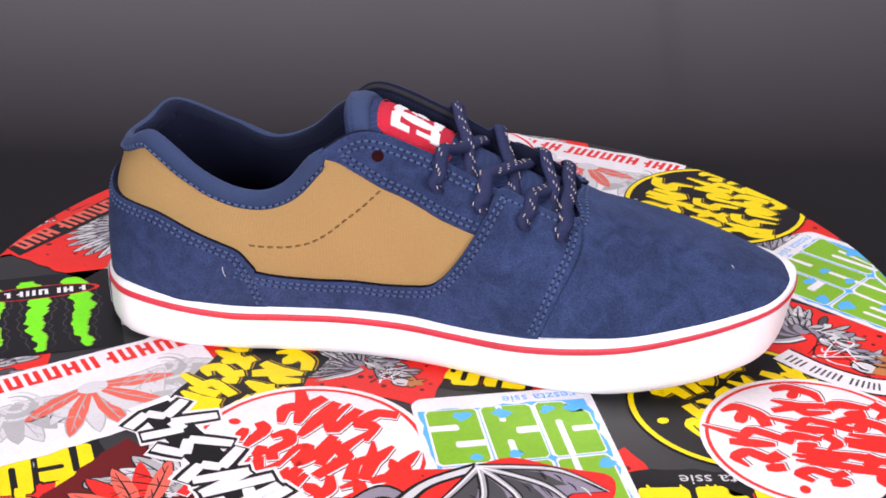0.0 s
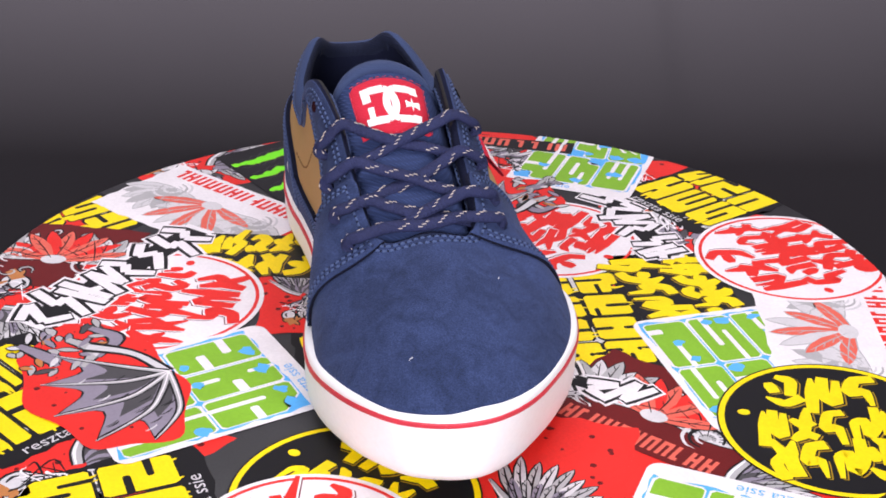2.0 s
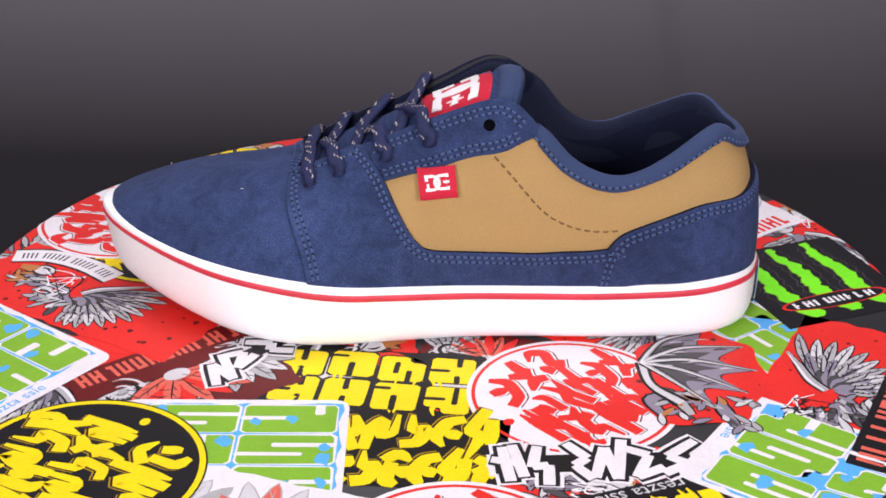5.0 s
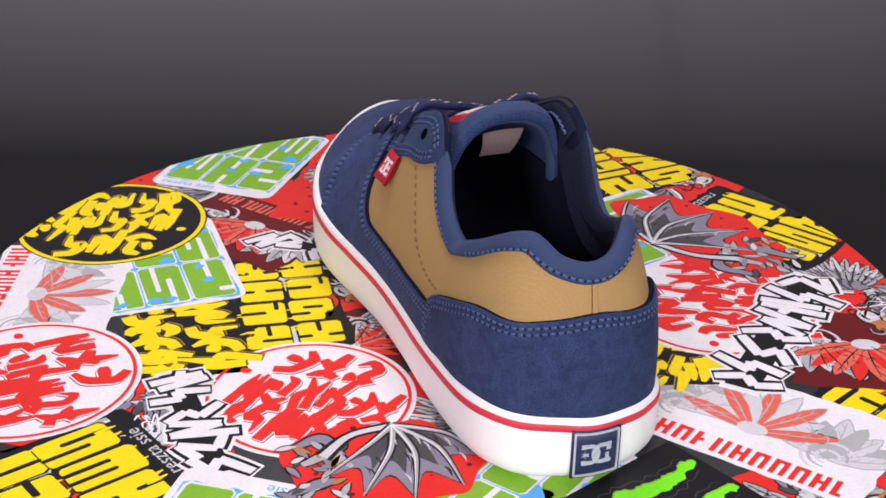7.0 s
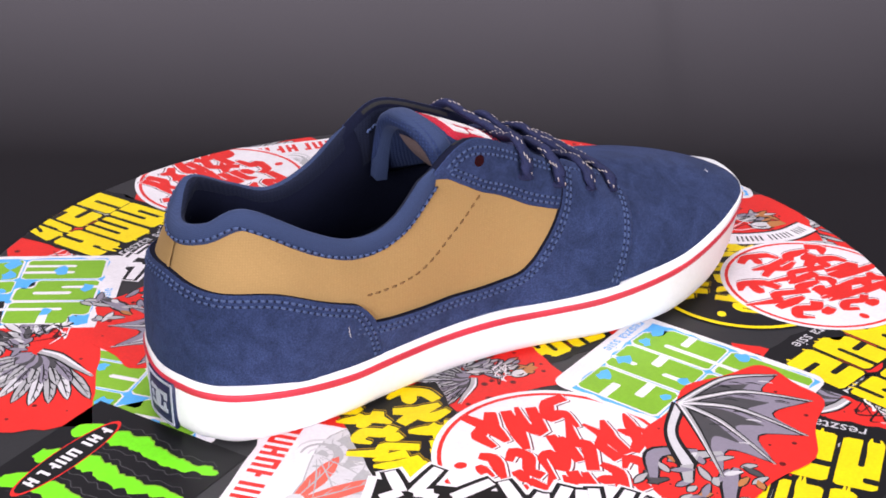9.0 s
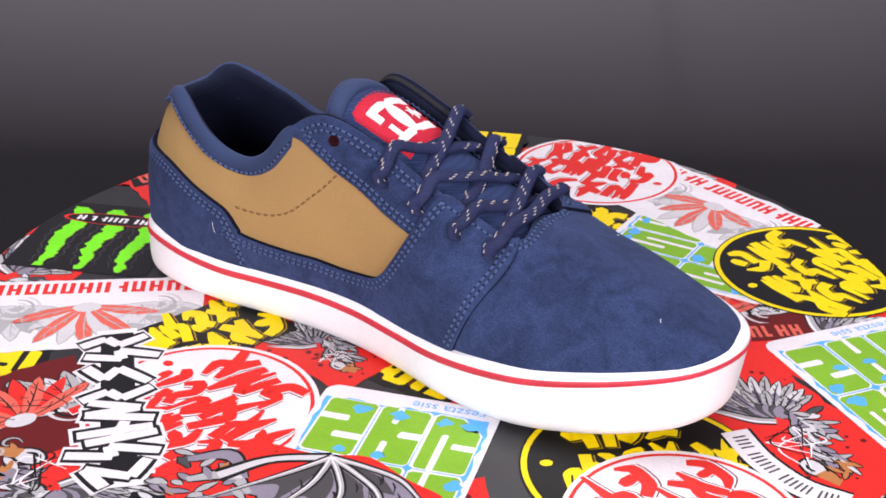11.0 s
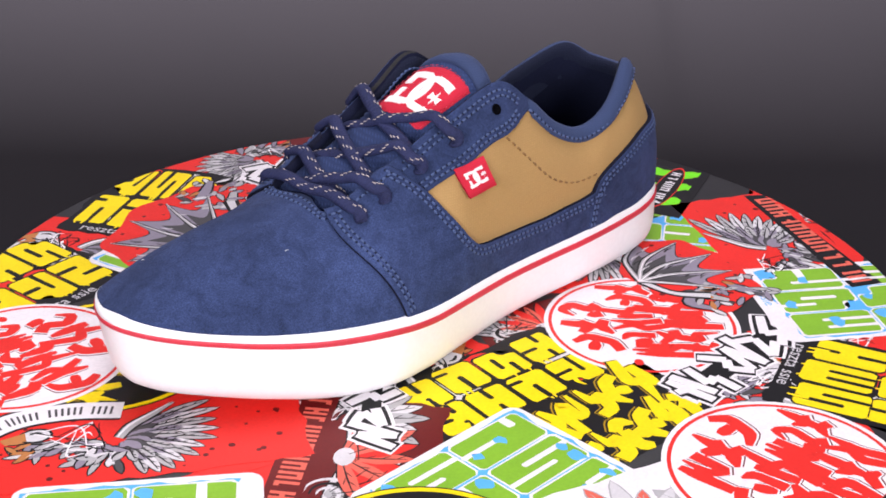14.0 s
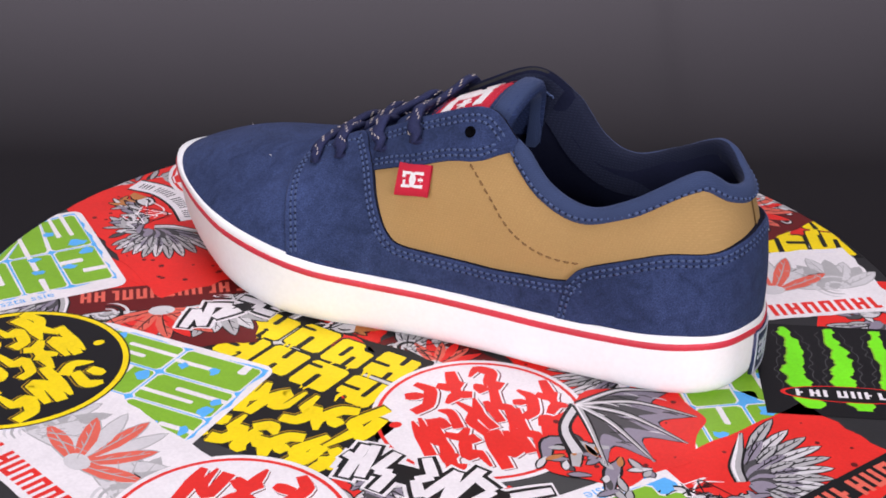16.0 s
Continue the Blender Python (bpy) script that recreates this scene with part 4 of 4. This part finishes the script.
def block_sticker(cx, cy, rot, seed, w=72, h=93):
    """White sheet, blue splashes, green block forms in two rows, and a strip of small words."""
    rng = random.Random(seed)
    sh = Sheet("block", cx, cy, rot, box_of(w, h, 6), "white", "white-edged sticker with green block forms on blue splashes")
    edge = Sheet.fine(box_of(w - 6, h - 12), 5)
    sh.poly([(x + rng.uniform(-1.2, 1.2), y + 3.2 + rng.uniform(-1.2, 1.2)) for x, y in edge], "blue", 1)
    gw, gh = (w - 7) / 3, (h - 14) / 2
    for r in range(2):
        order = rng.sample(range(len(BLOCK)), 3)
        for k in range(3):
            x, y = -w / 2 + 4.4 + k * gw, -h / 2 + 10.4 + (1 - r) * (gh + 0.6)
            block_form(sh, x, y, gw - 2.2, gh - 1.8, rng, "green", "white", 2, order[k], 0.8)
            for q in range(2):
                px, py, a = x + gw * rng.uniform(.1, .75), y + gh * rng.choice((.12, .5, .86)), rng.uniform(2.5, 4.5)
                sh.poly([(px + a * rng.uniform(.6, 1.4) * math.cos(t), py + a * rng.uniform(.5, 1.1) * math.sin(t)) for t in (j * .6 for j in range(10))], "blue", 4)
    words(sh, "reszta ssie", -w * 0.42, -h / 2 + 3.0, 7.6, "blue", 5)
    return sh.done()


def yellow_sticker(cx, cy, rot, w, h, seed, strip=True, bg="black", n=3, rows=2):
    """Ragged black and red sheet with heavy yellow block forms."""
    rng = random.Random(seed)
    sh = Sheet("yellow", cx, cy, rot, box_of(w, h, 0, 1.6, rng), bg, "ragged black and red sticker with heavy yellow block forms")
    for k in range(9):
        x, y, a = rng.uniform(-w * .42, w * .42), rng.uniform(-h * .3, h * .42), rng.uniform(6, 12)
        pts = [(x + a * rng.uniform(.7, 1.3) * math.cos(t), y + a * rng.uniform(.5, 1.2) * math.sin(t)) for t in (j * .5 for j in range(12))]
        sh.poly([(max(-w / 2 + 2, min(w / 2 - 2, p)), max(-h / 2 + 2, min(h / 2 - 2, q))) for p, q in pts], "red" if k < 6 else "pale", 1)
    y0 = -h / 2 + (11.5 if strip else 3)
    gw, gh = (w - 5) / n, (h / 2 - 2 - y0) / rows
    for r in range(rows):
        order = rng.sample(range(len(BLOCK)), n)
        for k in range(n):
            x, y = -w / 2 + 3 + k * gw, y0 + (rows - 1 - r) * gh
            dy = rng.uniform(-1.5, 1.5)
            block_form(sh, x, y + dy, gw - 2.4, gh - 2.6, rng, "yellow", "black", 2, order[k], 1.0)
            for q in range(2):
                xx = x + rng.uniform(.1, .8) * gw
                sh.stroke([(xx, y + gh * .2), (xx + rng.uniform(-1, 1), y + gh * .05), (xx + .5, y - 3)], 2.6, "yellow", 4, taper=(1, .8, .25))
    if strip:
        sh.poly([(-w / 2 + 1, -h / 2 + 1), (w / 2 - 1, -h / 2 + 1), (w / 2 - 1, -h / 2 + 9), (-w / 2 + 1, -h / 2 + 9)], "black", 5)
        words(sh, "reszta ssie", -w * .32, -h / 2 + 2.8, min(9, w / 6.5), "pale", 6)
    return sh.done()


def script_sticker(cx, cy, rot, w, h, seed):
    """Black sheet with yellow brush script in two lines."""
    rng = random.Random(seed)
    sh = Sheet("script", cx, cy, rot, box_of(w, h, 0, 1.0, rng), "black", "black sticker with yellow brush script")
    brush_row(sh, -w * .48, h * .06, w * .92, h * .38, 5, rng, "yellow", "gold", 1, 0.42)
    brush_row(sh, -w * .49, -h * .45, w * .96, h * .38, 6, rng, "yellow", "gold", 1, 0.42)
    return sh.done()


def feather(sh, x, y, a, length, width, fill, line, layer, split=True, curl=0.15):
    """One pointed feather or petal from (x, y) in the direction a."""
    c, s = math.cos(a), math.sin(a)
    def pt(t, v):
        v = v + curl * length * t * t * 0.6
        return (x + c * t * length - s * v, y + s * t * length + c * v)
    prof = [(0, .15), (.2, .6), (.5, 1), (.75, .85), (.92, .4)]
    for k, (grow, col) in enumerate(((0.7, line), (0.0, fill))):
        l = [pt(t, p * width / 2 + grow) for t, p in prof] + [pt(1 + grow / length, 0)] + [pt(t, -p * width / 2 - grow) for t, p in prof[::-1]]
        sh.poly(l, col, layer + k)
    if split:
        sh.stroke([pt(.1, 0), pt(.5, 0), pt(.9, 0)], 0.8, line, layer + 2)
        for t in (.35, .55, .75):
            sh.stroke([pt(t, 0), pt(t + .12, width * .28)], 0.55, line, layer + 2)


def flower_sticker(cx, cy, rot, w, h, seed, banner=True, dark=False):
    """Silver feathers and red petals fanned round a swirl, over a banner of lettering bars."""
    rng = random.Random(seed)
    sh = Sheet("flower", cx, cy, rot, box_of(w, h, 0, 1.0, rng), "dred" if dark else "white", "silver feather and red petal sticker" + (" with a lettered banner" if banner else ""))
    line = "black" if dark else "grey"
    for side in (-1, 1):
        ox = side * w * 0.30
        for k in range(9):
            a = math.radians(90 + side * (-70 + k * 17))
            feather(sh, ox, -h * .12, a, h * rng.uniform(.40, .52), h * .13, "grey" if k % 2 else "pale", line, 1, curl=side * .2)
        for k in range(3):
            rr = h * (.16 - .045 * k)
            sh.stroke([(ox + rr * math.cos(t), -h * .1 + rr * math.sin(t)) for t in np.linspace(0, 4.8, 9)], 2.2, line if k % 2 else "pale", 3)
    for k in range(9):
        a = math.radians(18 + k * 18)
        feather(sh, 0, -h * .10, a, h * rng.uniform(.46, .58), h * .12, "coral" if k % 2 == 0 else ("pale" if not dark else "red"), line, 2, split=k % 2 == 0)
    sh.poly([(h * .10 * math.cos(t), -h * .08 + h * .07 * math.sin(t)) for t in (j * .5 for j in range(12))], "pale", 4)
    if banner:
        b = -h / 2
        sh.poly([(-w / 2 + .5, b + .5), (w / 2 - .5, b + .5), (w / 2 - .5, b + h * .25), (-w / 2 + .5, b + h * .25)], "dred" if dark else "white", 3)
        bar_row(sh, -w * .46, b + h * .05, w * .92, h * .16, 12, rng, "coral" if dark else "red", 4)
    if dark:
        for k in range(12):
            x, y, r, a0 = rng.uniform(-w * .42, w * .42), rng.uniform(-h * .4, h * .4), rng.uniform(2.5, 6), rng.uniform(0, 6)
            q = [(x + r * (1 - .16 * t) * math.cos(a0 + t), y + r * (1 - .16 * t) * math.sin(a0 + t)) for t in (0, .8, 1.6, 2.4, 3.2, 4.0, 4.8)]
            q = [(min(max(u, -w * .47), w * .47), min(max(v, -h * .47), h * .47)) for u, v in q]
            sh.stroke(q, 3.0, "black", 1, taper=(.4, 1, .5))
            sh.stroke(q, 1.3, ("pale", "grey")[k % 2], 2, taper=(.3, 1, .3))
    return sh.done()


def wing(sh, ox, oy, size, a0, a1, n, layer, rng, lift=0.0):
    """A spread wing: long feathers, two rows of shorter ones over their roots, and a heavy leading edge."""
    for row, (count, r0, r1, wide, fills) in enumerate(((n, .34, 1.0, .105, ("grey", "pale")), (n - 1, .22, .66, .10, ("plum", "grey")), (n - 3, .08, .38, .10, ("dgrey", "plum")))):
        for k in range(count):
            f = k / (count - 1)
            a = a0 + (a1 - a0) * f
            L = size * (r1 - r0) * (1 - .42 * f) * rng.uniform(.93, 1.05)
            x, y = ox + math.cos(a) * size * r0 * (1 - .3 * f), oy + math.sin(a) * size * r0 * (1 - .3 * f) + lift * f
            feather(sh, x, y, a - .10, L, size * wide, fills[k % 2], "black", layer + row, split=row < 2, curl=-.22)
    edge = [(ox + math.cos(a0 + d) * size * r, oy + math.sin(a0 + d) * size * r) for d, r in ((.5, .02), (.34, .22), (.16, .46), (.10, .72))]
    sh.stroke(edge, size * .13, "black", layer + 4, taper=(.9, 1, .8, .2))
    sh.stroke(edge, size * .085, "grey", layer + 5, taper=(.9, 1, .8, .15))
    sh.stroke([(x - .5, y + .8) for x, y in edge], size * .03, "white", layer + 6, taper=(.6, 1, .8, .1))


def eagle_sticker(cx, cy, rot, w, h, seed, ribbon=False, banner=False):
    """Red sheet with a grey bird, its wings spread, feathers outlined in black."""
    rng = random.Random(seed)
    sh = Sheet("eagle", cx, cy, rot, box_of(w, h, 0, 1.2, rng), "red", "red sticker with a grey outspread wing")
    for k in range(30):
        x, y, r = rng.uniform(-w * .46, w * .46), rng.uniform(-h * .44, h * .44), rng.uniform(.4, 1.6)
        sh.poly([(x + r * math.cos(t), y + r * math.sin(t)) for t in (j * .9 for j in range(7))], "dred", 1)
    base_y = -.02 if not banner else .08
    wing(sh, -w * .06, h * base_y, min(w * .50, h * .78), math.radians(38), math.radians(-62), 11, 1, rng)
    # body, neck and crest: pointed tufts
    for k in range(54):
        f = rng.random()
        x, y = w * (-.04 - .26 * f + rng.uniform(-.03, .03)), h * (base_y - .20 + .26 * f + rng.uniform(-.12, .10))
        feather(sh, x, y, math.radians(rng.gauss(195, 40)), h * rng.uniform(.10, .22), h * rng.uniform(.035, .06), rng.choice(("grey", "plum", "dgrey", "pale", "grey", "plum")), "black", 4 + k % 3, split=False, curl=rng.uniform(-.3, .3))
    for k in range(7):
        feather(sh, w * rng.uniform(-.36, -.28), h * (base_y + rng.uniform(-.12, .16)), math.radians(rng.gauss(160, 35)), h * .13, h * .04, "amber", "black", 6, split=False)
    # head, beak and eye
    hx, hy = -w * .30, h * (base_y + .16)
    sh.poly([(hx + h * .12 * math.cos(t), hy + h * .09 * math.sin(t)) for t in (j * .5 for j in range(12))], "black", 7)
    sh.poly([(hx + h * .10 * math.cos(t), hy + h * .07 * math.sin(t)) for t in (j * .5 for j in range(12))], "pale", 8)
    sh.poly([(hx - h * .07, hy + h * .05), (hx - h * .24, hy - h * .01), (hx - h * .20, hy - h * .08), (hx - h * .06, hy - h * .05)], "amber", 8)
    sh.stroke([(hx - h * .04, hy + h * .02), (hx + h * .01, hy + h * .035), (hx + h * .05, hy + h * .02)], h * .025, "black", 9)
    for k in range(10):
        sh.stroke([(hx + w * rng.uniform(-.02, .16), hy + h * rng.uniform(-.30, .06))] * 1 + [(hx + w * rng.uniform(.0, .2), hy + h * rng.uniform(-.3, .1)) for q in range(2)], h * .016, rng.choice(("black", "white")), 8)
    if ribbon:
        path = [(-w * .48, h * .20), (-w * .36, h * .36), (-w * .20, h * .40), (-w * .04, h * .34)]
        sh.stroke(path, h * .25, "black", 9, taper=(1, 1, 1), n=18)
        sh.stroke(path, h * .205, "white", 10, taper=(1, 1, 1), n=18)
        line = smooth_line(path, 27)
        for k in range(2, 25):
            (x, y), (u, v) = line[k], line[k + 1]
            d = math.hypot(u - x, v - y)
            nx, ny = -(v - y) / d * h * .05, (u - x) / d * h * .05
            if k % 7 != 6:
                tx, ty = (u - x) * .42, (v - y) * .42
                sh.poly([(x - nx, y - ny), (x + tx - nx, y + ty - ny), (x + tx + nx, y + ty + ny), (x + nx, y + ny)], "dgrey", 11)
    if banner:
        b = -h / 2
        sh.poly([(-w / 2 + .5, b + .5), (w / 2 - .5, b + .5), (w / 2 - .5, b + h * .28), (-w / 2 + .5, b + h * .28)], "black", 9)
        bar_row(sh, -w * .46, b + h * .06, w * .92, h * .17, 12, rng, "coral", 10)
    return sh.done()


def jag_sticker(cx, cy, rot, w, h, seed, n=7):
    """Die-cut white jagged graffiti forms with a heavy black edge."""
    rng = random.Random(seed)
    sh = Sheet("jag", cx, cy, rot, box_of(w * .96, h * .42), "white", "die-cut white jagged graffiti sticker edged in black")
    gw = w * .94 / n
    forms = ([[(.05, -1), (.35, 1)], [(.35, 1), (.6, -.6)], [(.6, -.6), (1.0, .9)]], [[(.1, 1), (.55, .2)], [(.55, .2), (.15, -.2)], [(.15, -.2), (.7, -1.1)]],
             [[(0, .3), (.9, .75)], [(.9, .75), (.3, -.3)], [(.3, -.3), (1.0, -.7)]], [[(.5, 1.15), (.3, .0)], [(.3, .0), (.8, .1)], [(.8, .1), (.45, -1.15)]],
             [[(.05, .8), (.3, -.9)], [(.45, 1), (.6, -.8)], [(.1, .1), (.95, -.15)]], [[(.9, .9), (.2, .35)], [(.2, .35), (.8, -.1)], [(.8, -.1), (.0, -1)]])
    marks = []
    picks = [rng.sample(forms, len(forms)) for _ in range(3)]
    picks = [f for p in picks for f in p]
    for k in range(n):
        x, hh, lean, dy = -w * .47 + k * gw, h * rng.uniform(.32, .42), rng.uniform(-1.5, 2.5), rng.uniform(-.06, .06) * h
        for (x0, y0), (x1, y1) in picks[k]:
            a, b = (x + gw * x0 + lean * y0, y0 * hh + dy), (x + gw * x1 + lean * y1, y1 * hh + dy)
            marks.append([a, ((a[0] + b[0]) / 2, (a[1] + b[1]) / 2), b])
    sh.poly(box_of(w * .90, h * .34), "black", 2)
    for wide, ext, col, ly in ((.82, .10, "white", 1), (.60, .05, "black", 2), (.34, 0.0, "white", 3)):
        for m in marks:
            d = ((m[2][0] - m[0][0]) * ext, (m[2][1] - m[0][1]) * ext)
            sh.stroke([(m[0][0] - d[0], m[0][1] - d[1]), m[1], (m[2][0] + d[0], m[2][1] + d[1])], gw * wide, col, ly, n=4, taper=(1, 1.05, .9))
    return sh.done()


def dragon_sticker(cx, cy, rot, w, h, seed):
    """Red blot with a grey bat-like wing and a scaled body."""
    rng = random.Random(seed)
    blot = [(w / 2 * (1 + .07 * math.sin(5 * t + seed)) * math.cos(t), h / 2 * (1 + .09 * math.sin(7 * t)) * math.sin(t)) for t in (j * 2 * math.pi / 60 for j in range(60))]
    sh = Sheet("dragon", cx, cy, rot, blot, "red", "red blot sticker with a grey dragon wing")
    for k in range(30):
        a, rr, r = rng.uniform(0, 6.3), rng.uniform(.2, .46), rng.uniform(.4, 1.5)
        x, y = w * rr * math.cos(a), h * rr * math.sin(a)
        sh.poly([(x + r * math.cos(t), y + r * math.sin(t)) for t in (j * .9 for j in range(7))], "dred", 1)
    root, wrist = (-w * .30, h * .10), (w * .06, h * .44)
    tips = [(w * .47, h * .02), (w * .36, -h * .30), (w * .12, -h * .42), (-w * .12, -h * .36), (-w * .30, -h * .14)]
    bone = lambda a: smooth_line([wrist, ((wrist[0] + a[0]) / 2 + w * .06, (wrist[1] + a[1]) / 2 + h * .08), a], 9)
    lines = [bone(a) for a in tips]
    for k in range(4):
        a, b = lines[k], lines[k + 1]
        m = ((tips[k][0] + tips[k + 1][0]) / 2 * .72 + wrist[0] * .28, (tips[k][1] + tips[k + 1][1]) / 2 * .72 + wrist[1] * .28)
        edge = [tuple(p) for p in a] + [tuple(p) for p in smooth_line([tips[k], m, tips[k + 1]], 9)][1:-1] + [tuple(p) for p in b[::-1]][:-1]
        sh.poly(edge, "black", 2)
        cen = (sum(p[0] for p in edge) / len(edge), sum(p[1] for p in edge) / len(edge))
        sh.poly([(cen[0] + (p[0] - cen[0]) * .88, cen[1] + (p[1] - cen[1]) * .88) for p in edge], ("plum", "plum", "plum", "plum")[k], 3)
        sh.poly([(wrist[0] + (cen[0] + (p[0] - cen[0]) * .8 - wrist[0]) * .74, wrist[1] + (cen[1] + (p[1] - cen[1]) * .8 - wrist[1]) * .74) for p in edge], ("dgrey", "dgrey", "dgrey", "dgrey")[k], 4)
        for q in range(5):
            f, g = rng.uniform(.3, .85), rng.uniform(.15, .5)
            p = a[int(f * 8)] * (1 - g) + b[int(f * 8)] * g
            sh.stroke([p, p + (1.5, -2.5), p + (2, -6)], .9, rng.choice(("black", "pale", "dgrey")), 5)
    for a in lines:
        sh.stroke(a[::2], 3.8, "black", 5, taper=(1.2, 1, .3))
        sh.stroke(a[::2], 2.0, "grey", 6, taper=(1.2, 1, .2))
        sh.stroke(a[::2] + (-.4, .3), 0.6, "white", 7, taper=(1.2, 1, .2))
    sh.stroke([root, ((root[0] + wrist[0]) / 2 - 3, (root[1] + wrist[1]) / 2 + 4), wrist], h * .12, "black", 4, taper=(1.2, .8, .9))
    sh.stroke([root, ((root[0] + wrist[0]) / 2 - 3, (root[1] + wrist[1]) / 2 + 4), wrist], h * .06, "pale", 5, taper=(1.2, .8, .9))
    for k, (a, b, c) in enumerate(((-.46, -.30, -.12), (-.40, .02, .02), (-.44, .22, .16))):
        sh.stroke([(w * a, h * b), (w * (a + .14), h * (b + .10)), (w * (a + .24), h * (c - .05))], h * .15, "black", 2)
        sh.stroke([(w * a, h * b), (w * (a + .14), h * (b + .10)), (w * (a + .24), h * (c - .05))], h * .10, ("plum", "grey", "plum")[k], 3)
    for k in range(34):
        x, y = -w * .46 + w * .30 * rng.random(), -h * .40 + h * .72 * rng.random()
        feather(sh, x, y, rng.uniform(2, 4.5), h * rng.uniform(.08, .17), h * .05, rng.choice(("grey", "plum", "amber", "pale", "dgrey", "grey")), "black", 2, split=False)
    return sh.done()


def claw_sticker(cx, cy, rot, w, h, seed):
    """Black sheet with lime claw marks and an oval name plate."""
    rng = random.Random(seed)
    sh = Sheet("claw", cx, cy, rot, box_of(w, h), "black", "glossy black sticker with three lime claw marks")
    for k in (-1, 0, 1):
        y = np.linspace(h * .47, -h * .43, 44)
        mid = k * w * .27 + .018 * w * np.sin(y * .16 + k) + w * .05 * np.clip((-y - h * .33) / (h * .1), 0, 1)
        wd = np.interp(y, [-h * .44, -h * .38, -h * .1, h * .2, h * .47], [2.0, 5.2, 4.4, 3.4, 1.6])
        wob = [[rng.uniform(-.8, .8) + .7 * math.sin(i * f + k) for i in range(44)] for f in (.9, 1.15)]
        for grow, col, ly in ((.7, "green", 1), (0.0, "lime", 2)):
            l = [(m - a - grow - b, q) for q, m, a, b in zip(y, mid, wd, wob[0])]
            r = [(m + a + grow * .3 + b, q) for q, m, a, b in zip(y, mid, wd, wob[1])]
            for i in range(43):
                sh.poly([l[i], l[i + 1], r[i + 1], r[i]], col, ly)
        for side in (-1, 1):
            line = [(m + side * (a + 3.4) + 1.1 * math.sin(i * 1.3 + side), q) for i, (q, m, a) in enumerate(zip(y, mid, wd))][2:-4:2]
            sh.stroke(line, .45, "dgrey", 1, n=60, taper=(.6, 1, 1, .6))
    for grow, col, ly in ((1.0, "red", 3), (.93, "black", 4)):
        sh.poly([(w * .40 * grow * math.cos(t), -h * .27 + h * .085 * grow * math.sin(t)) for t in (j * .25 for j in range(25))], col, ly)
    bar_row(sh, -w * .31, -h * .305, w * .62, h * .07, 8, rng, "white", 5)
    return sh.done()


def lay_stickers():
    # lowest layer
    for k, (x, y, a) in enumerate(((-190, 90, 20), (-90, 175, 70), (60, 30, 10), (60, -40, 200), (170, 60, 80), (-60, -190, 0), (70, -170, 120), (190, -60, 60), (-200, -60, 100), (-95, 20, 40), (-70, -20, 10), (110, 10, -20), (40, 205, 5), (-30, 160, 45))):
        eagle_sticker(x, y, a, 92, 66, 100 + k)
    # outer side and heel
    yellow_sticker(-146, -150, 20, 52, 66, 61, strip=False, n=2)
    flower_sticker(-112, -160, 60, 72, 66, 62, banner=False, dark=True)
    block_sticker(-137, 34, 30, 5)
    yellow_sticker(12, -46, 170, 66, 52, 63)
    eagle_sticker(-36, -56, 165, 80, 40, 64)
    flower_sticker(-20, 46, 150, 62, 40, 65, banner=False, dark=True)
    yellow_sticker(32, 62, 168, 92, 50, 66, strip=False, n=4)
    flower_sticker(114, 56, 32, 84, 62, 67, dark=True)
    eagle_sticker(160, -20, 144, 132, 58, 68, ribbon=True)
    block_sticker(203, 31, -132, 3)
    yellow_sticker(14, -192, 115, 62, 88, 69)
    yellow_sticker(110, -166, 182, 72, 76, 70)
    claw_sticker(-184, -13, 196, 74, 76, 71)
    flower_sticker(-141, -80, -149, 108, 66, 72)
    script_sticker(-82, -74, -112, 76, 46, 73)
    round_sticker(-49, -121, 49, 158, 74)
    block_sticker(35, -121, -170, 0, w=76)
    dragon_sticker(18, -157, 14, 108, 62, 75)
    jag_sticker(-81, -134, 128, 126, 42, 76, 8)
    round_sticker(128, -80, 48, -146, 77, dark=True)
    round_sticker(153, -106, 46, -97, 78)
    # inner side
    eagle_sticker(-166, 84, -123, 112, 62, 79, banner=True)
    yellow_sticker(-70, 184, 15, 66, 80, 80)
    block_sticker(-137, 143, 49.5, 1)
    round_sticker(-50, 81, 45, 43, 81)
    dragon_sticker(-107, 70, -108, 80, 58, 82)
    script_sticker(19, 116, 169, 72, 50, 83)
    jag_sticker(-49, 130, -2, 86, 34, 84, 6)
    block_sticker(93, 110, 85, 2)
    flower_sticker(82, 164, 156, 104, 66, 85)
    round_sticker(10, 186, 48, 8, 86)
    round_sticker(149, 119, 49, -114, 87, dark=True)
    jag_sticker(84, 36, 40, 56, 24, 88, 4)


lay_stickers()


def motions():
    walk(turntable, [(t, pose(0, 0, 0, 0, 0, a)) for t, a in TURNS])
    walk(shoe, [(t, pose(0, 0, 0, 0, 0, a) @ SHOE_AT) for t, a in TURNS])


motions()
